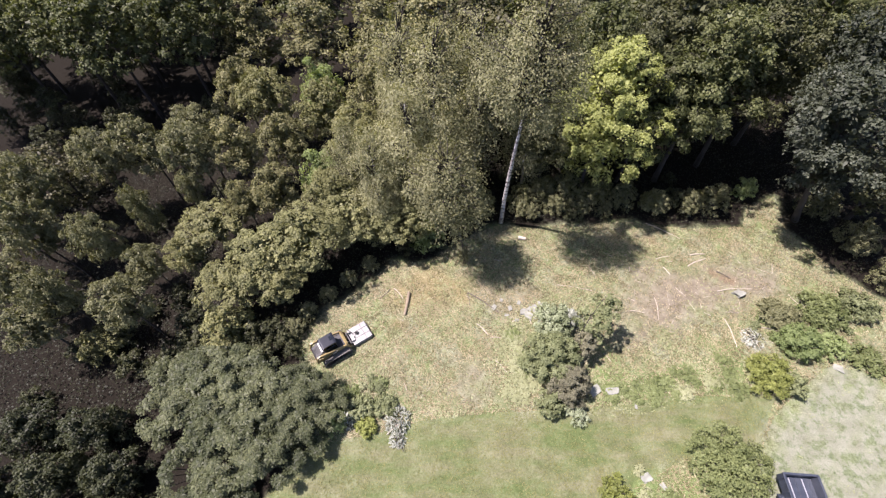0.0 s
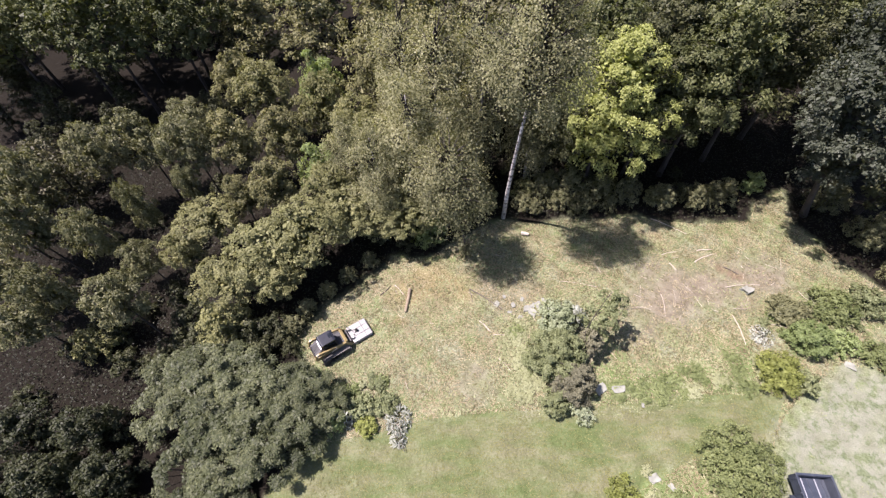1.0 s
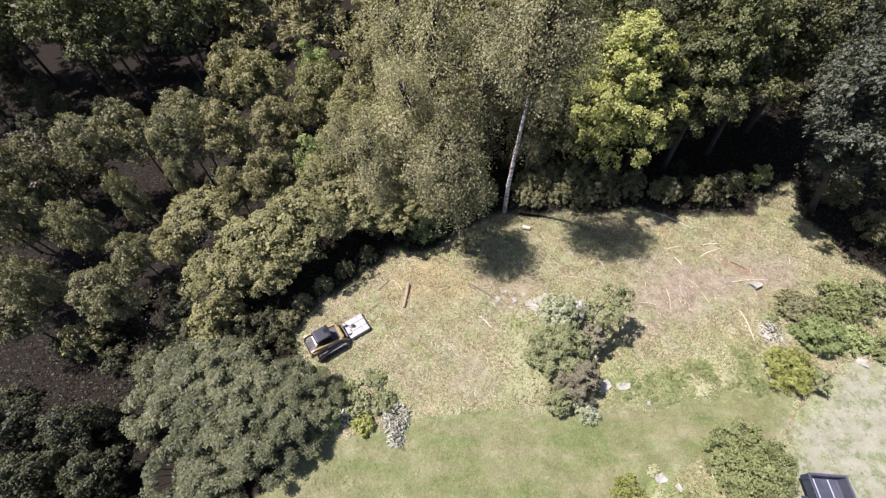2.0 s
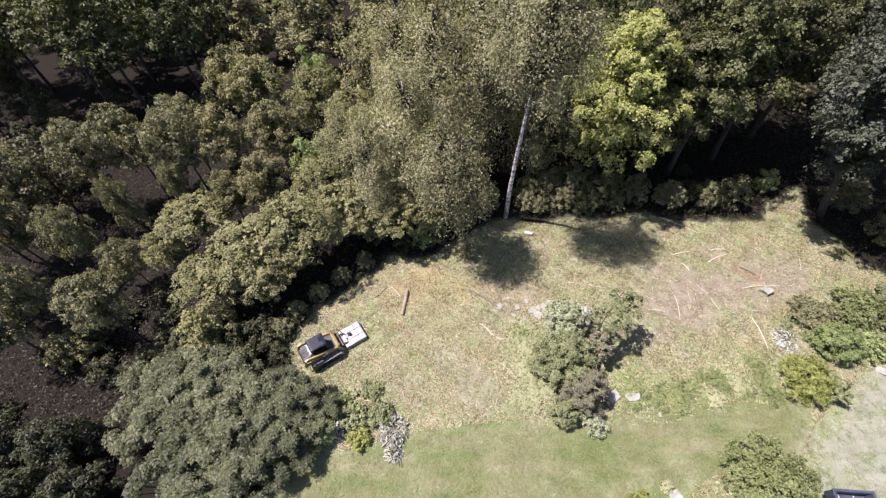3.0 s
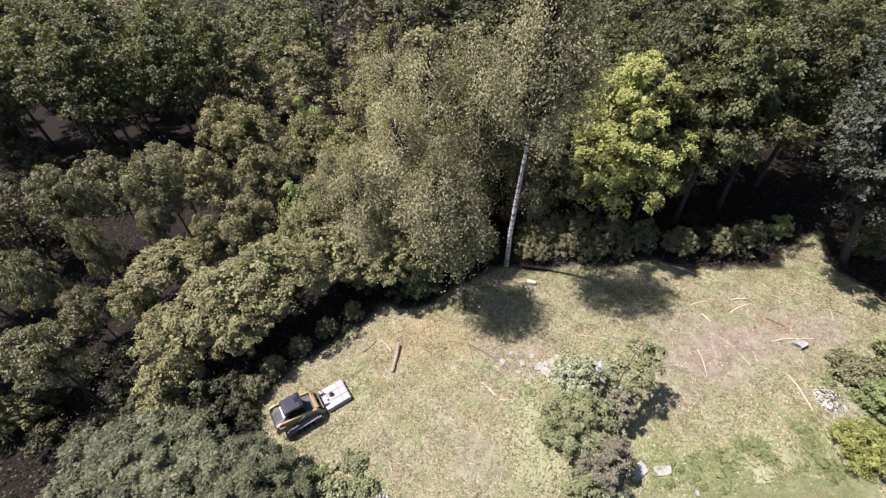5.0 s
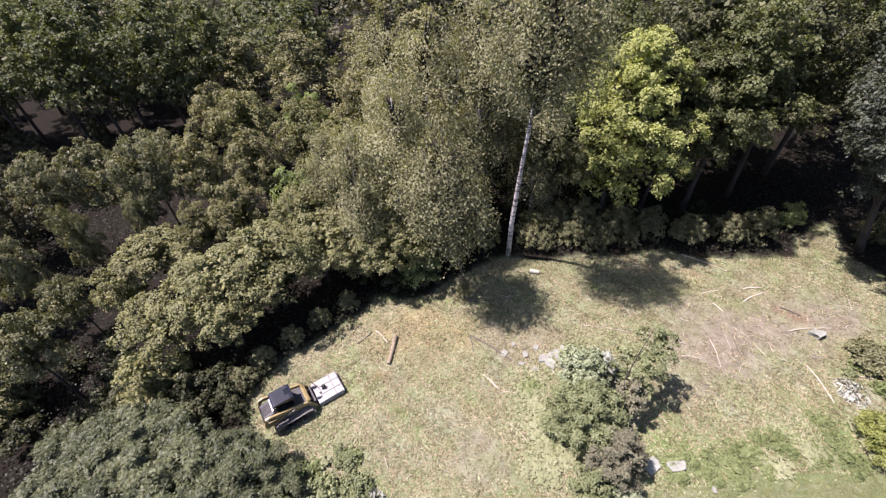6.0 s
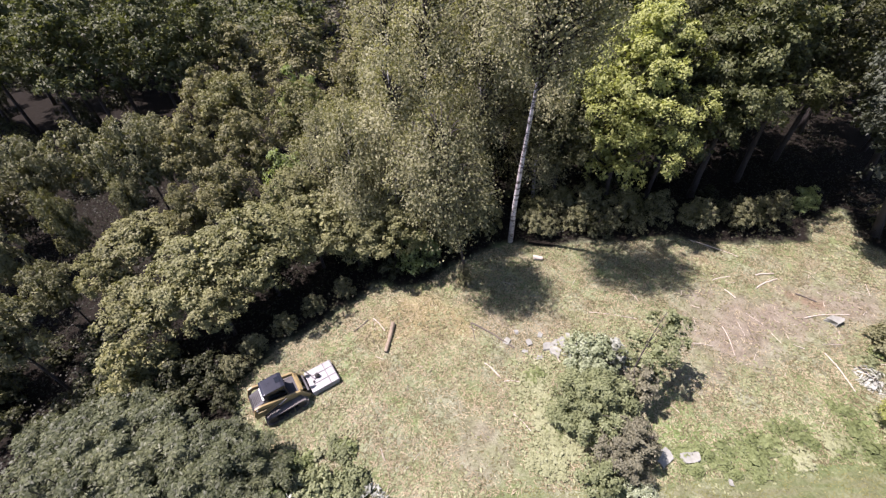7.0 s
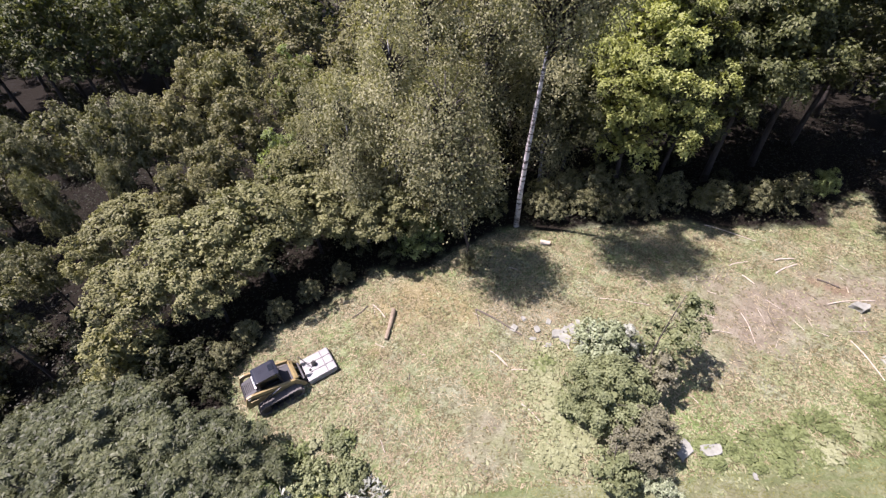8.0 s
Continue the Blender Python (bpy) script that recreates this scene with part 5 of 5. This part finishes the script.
# ---------------- trailer on the gravel ----------------
def trailer():
    ob = thing("dump_trailer", pose(19.25, 0.72, 0.02, 0, 0, -6) @ Matrix.Diagonal((0.9, 1, 1, 1)), "dark blue-black steel dump trailer parked on the gravel", "trailer")
    b = bmesh.new()
    box(b, (0, 0, 0.72), (2.0, 3.9, 0.12), (0, 0, 0), 0.02)
    bed = part("bed", b, "trailer_paint", ob)
    for k in range(5):
        b = bmesh.new()
        box(b, (-0.8 + k * 0.4, 0, 0.80), (0.06, 3.7, 0.03), (0, 0, 0), 0.008)
        part("floor_rib", b, "white_trim" if k in (1, 3) else "trailer_paint", bed)
    for s in (-1, 1):
        b = bmesh.new()
        box(b, (s * 1.0, 0, 1.05), (0.06, 3.9, 0.62), (0, 0, 0), 0.015)
        side = part("side_board", b, "trailer_paint", ob)
        b = bmesh.new()
        box(b, (s * 1.02, 0, 1.38), (0.13, 3.96, 0.09), (0, 0, 0), 0.02)
        part("top_rail", b, "trailer_paint", side)
        for k in range(6):
            b = bmesh.new()
            box(b, (s * 1.06, -1.75 + 0.7 * k, 1.05), (0.07, 0.08, 0.56), (0, 0, 0), 0.01)
            part("side_post", b, "trailer_paint", side)
        for y in (-0.45, 0.45):
            wheel = new("wheel")
            wheel.parent = ob
            b = bmesh.new()
            rod(b, (s * 1.1, y, 0.36), (s * 1.34, y, 0.36), 0.36, None, 24)
            bmesh.ops.bevel(b, geom=[e for e in b.edges if len(e.link_faces) == 2 and e.calc_face_angle() > 1], offset=0.05, segments=2, affect="EDGES")
            part("tyre", b, "rubber", wheel)
            b = bmesh.new()
            rod(b, (s * 1.3, y, 0.36), (s * 1.36, y, 0.36), 0.19, 0.16, 16)
            part("rim", b, "steel", wheel)
        b = bmesh.new()
        prism(b, [(-1.0, 0.72), (-0.85, 0.84), (0.85, 0.84), (1.0, 0.72), (1.0, 0.68), (-1.0, 0.68)], 0, 0.3)
        bmesh.ops.transform(b, matrix=Matrix.Translation((s * 1.22, 0, 0)) @ Matrix.Rotation(radians(90), 4, "Z") @ Matrix.Translation((0, -0.15, 0)), verts=b.verts)
        part("fender", b, "trailer_paint", ob)
    b = bmesh.new()
    box(b, (0, 1.95, 1.05), (2.0, 0.07, 0.64), (0, 0, 0), 0.015)
    gate = part("tailgate", b, "trailer_paint", ob)
    for x in (-0.7, -0.2, 0.2, 0.7):
        b = bmesh.new()
        box(b, (x, 2.0, 1.05), (0.07, 0.05, 0.56), (0, 0, 0), 0.01)
        part("gate_post", b, "trailer_paint", gate)
    b = bmesh.new()
    box(b, (0, 1.96, 1.39), (2.1, 0.12, 0.09), (0, 0, 0), 0.02)
    part("gate_rail", b, "trailer_paint", gate)
    b = bmesh.new()
    box(b, (0, -1.95, 1.1), (2.0, 0.07, 0.74), (0, 0, 0), 0.015)
    part("headboard", b, "trailer_paint", ob)
    for s in (-1, 1):
        b = bmesh.new()
        rod(b, (s * 0.7, -1.9, 0.55), (0, -3.3, 0.5), 0.05, None, 8)
        part("drawbar", b, "trailer_paint", ob)
    b = bmesh.new()
    rod(b, (0, -3.1, 0.0), (0, -3.1, 0.75), 0.04, None, 10)
    part("jack_leg", b, "steel", ob)


trailer()


# ---------------- loose stuff on the ground ----------------
def scatter(name, seed, n, weight, length, width, mat, label, lift, tilt, flat=0.25, area=(-13, 36, -3, 25.5)):
    """Many single blades or leaves lying on the ground, as thickly as weight says."""
    rng = np.random.default_rng(seed)
    x, y = rng.uniform(area[0], area[1], n * 6), rng.uniform(area[2], area[3], n * 6)
    keep = rng.uniform(0, 1, n * 6) < weight(x, y)
    x, y = x[keep][:n], y[keep][:n]
    k = len(x)
    c = np.stack([x, y, ground_many(x, y) + relief(x, y) + 0.012 + rng.uniform(0, lift, k)], 1)
    nrm = np.array([0, 0, 1.0]) + rng.normal(size=(k, 3)) * tilt
    axis = rng.normal(size=(k, 3)) * np.array([1, 1, flat])
    v = leaf_verts(rng, c, nrm, axis, length, width, 0.06, 0.02)
    ob = mesh_part(name, quads_mesh(name, v, k), mat)
    tagged(ob, label, name.split("_")[-1], kind="stuff")


def clear(x, y):
    return (inside(x, y, CLEARING) > 0.1) & (inside(x, y, LAWN) < 0) & (inside(x, y, GRAVEL) < 0)


def soil_amount(x, y):
    return np.clip(np.maximum(smooth(-0.8, 1.2, inside(x, y, SOIL_A)), smooth(-0.5, 0.8, inside(x, y, SOIL_B))), 0, 1)


scatter("straw_mulch", 201, 56000, lambda x, y: clear(x, y) * (1 - 0.88 * soil_amount(x, y)) * np.clip(0.55 + 0.35 * wavy(x, y, 0.8, 2), 0, 1), 0.2, 0.034, "straw", "pale chopped straw and stems over the clearing", 0.02, 0.15, 0.06)
scatter("dark_thatch", 210, 26000, lambda x, y: clear(x, y) * (1 - 0.75 * soil_amount(x, y)) * np.clip(0.5 + 0.45 * wavy(x, y, 1.7, 8), 0, 1), 0.19, 0.068, "thatch", "dull olive and brown thatch between the straw", 0.012, 0.2, 0.1)
scatter("cut_stems", 208, 3600, lambda x, y: clear(x, y) * np.clip(0.4 + 0.4 * wavy(x, y, 0.5, 4), 0, 1), 0.45, 0.03, "straw", "long pale cut stems over the clearing", 0.03, 0.1, 0.03)
scatter("leaf_mulch", 202, 16000, lambda x, y: clear(x, y) * (1 - 0.85 * soil_amount(x, y)) * np.clip(0.25 + 0.55 * wavy(x, y, 0.6, 5), 0, 1), 0.19, 0.1, "cut_leaf", "pale green chopped leaves over the clearing", 0.03, 0.4, 0.2)
scatter("cut_foliage", 203, 11000, lambda x, y: np.clip(np.maximum(smooth(-0.4, 0.6, inside(x, y, WEEDY)), 1.0 * smooth(0.4, 1.6, 2.9 - np.hypot((x - 5.0) / 0.8, (y - 10.2) / 1.6))) * (0.6 + 0.4 * wavy(x, y, 1.2, 3)), 0, 1), 0.16, 0.075, "cut_leaf", "cut weeds and leaves along the lawn's edge", 0.02, 0.25)
scatter("wilted_leaves", 209, 4200, lambda x, y: np.clip(np.maximum(smooth(0.0, 1.4, 2.6 - np.hypot((x - 4.8) / 0.75, (y - 10.6) / 1.5)), smooth(0.0, 1.0, 1.9 - np.hypot((x - 7.6) / 1.3, y - 13.6))) * (0.55 + 0.5 * wavy(x, y, 1.5, 6)), 0, 1), 0.21, 0.09, "cut_leaf", "pale wilted leaves lying round a bush", 0.10, 0.35, 0.25, (1, 12, 5, 17))
scatter("weeds", 204, 6500, lambda x, y: np.clip(np.maximum(smooth(-0.4, 0.6, inside(x, y, WEEDY)), smooth(-0.4, 0.6, inside(x, y, WEEDY_B))) * (0.35 + 0.6 * wavy(x, y, 1.0, 9)), 0, 1), 0.14, 0.07, "weed_leaf", "low green weeds along the lawn's edge", 0.06, 0.35)
scatter("lawn_grass", 205, 26000, lambda x, y: (inside(x, y, LAWN) > -0.2) * np.clip(0.6 + 0.3 * wavy(x, y, 0.9, 1), 0, 1), 0.15, 0.034, "grass_blade", "short mown grass with dry tan patches", 0.008, 0.2, 0.1)
scatter("gravel_weeds", 206, 6000, lambda x, y: (inside(x, y, GRAVEL) > -0.5) * np.clip(-0.2 + 0.5 * wavy(x, y, 1.3, 6), 0, 1), 0.13, 0.05, "bush_leaf", "sparse weeds growing through pale gravel", 0.04, 0.4)
scatter("undergrowth", 207, 42000, lambda x, y: inside(x, y, CLEARING) < 0.1, 0.17, 0.095, "floor_shade_leaf", "low plants covering the woodland floor, leaves darkened to look shaded", 0.9, 0.4, 0.3, (-40, 36, 6, 40))
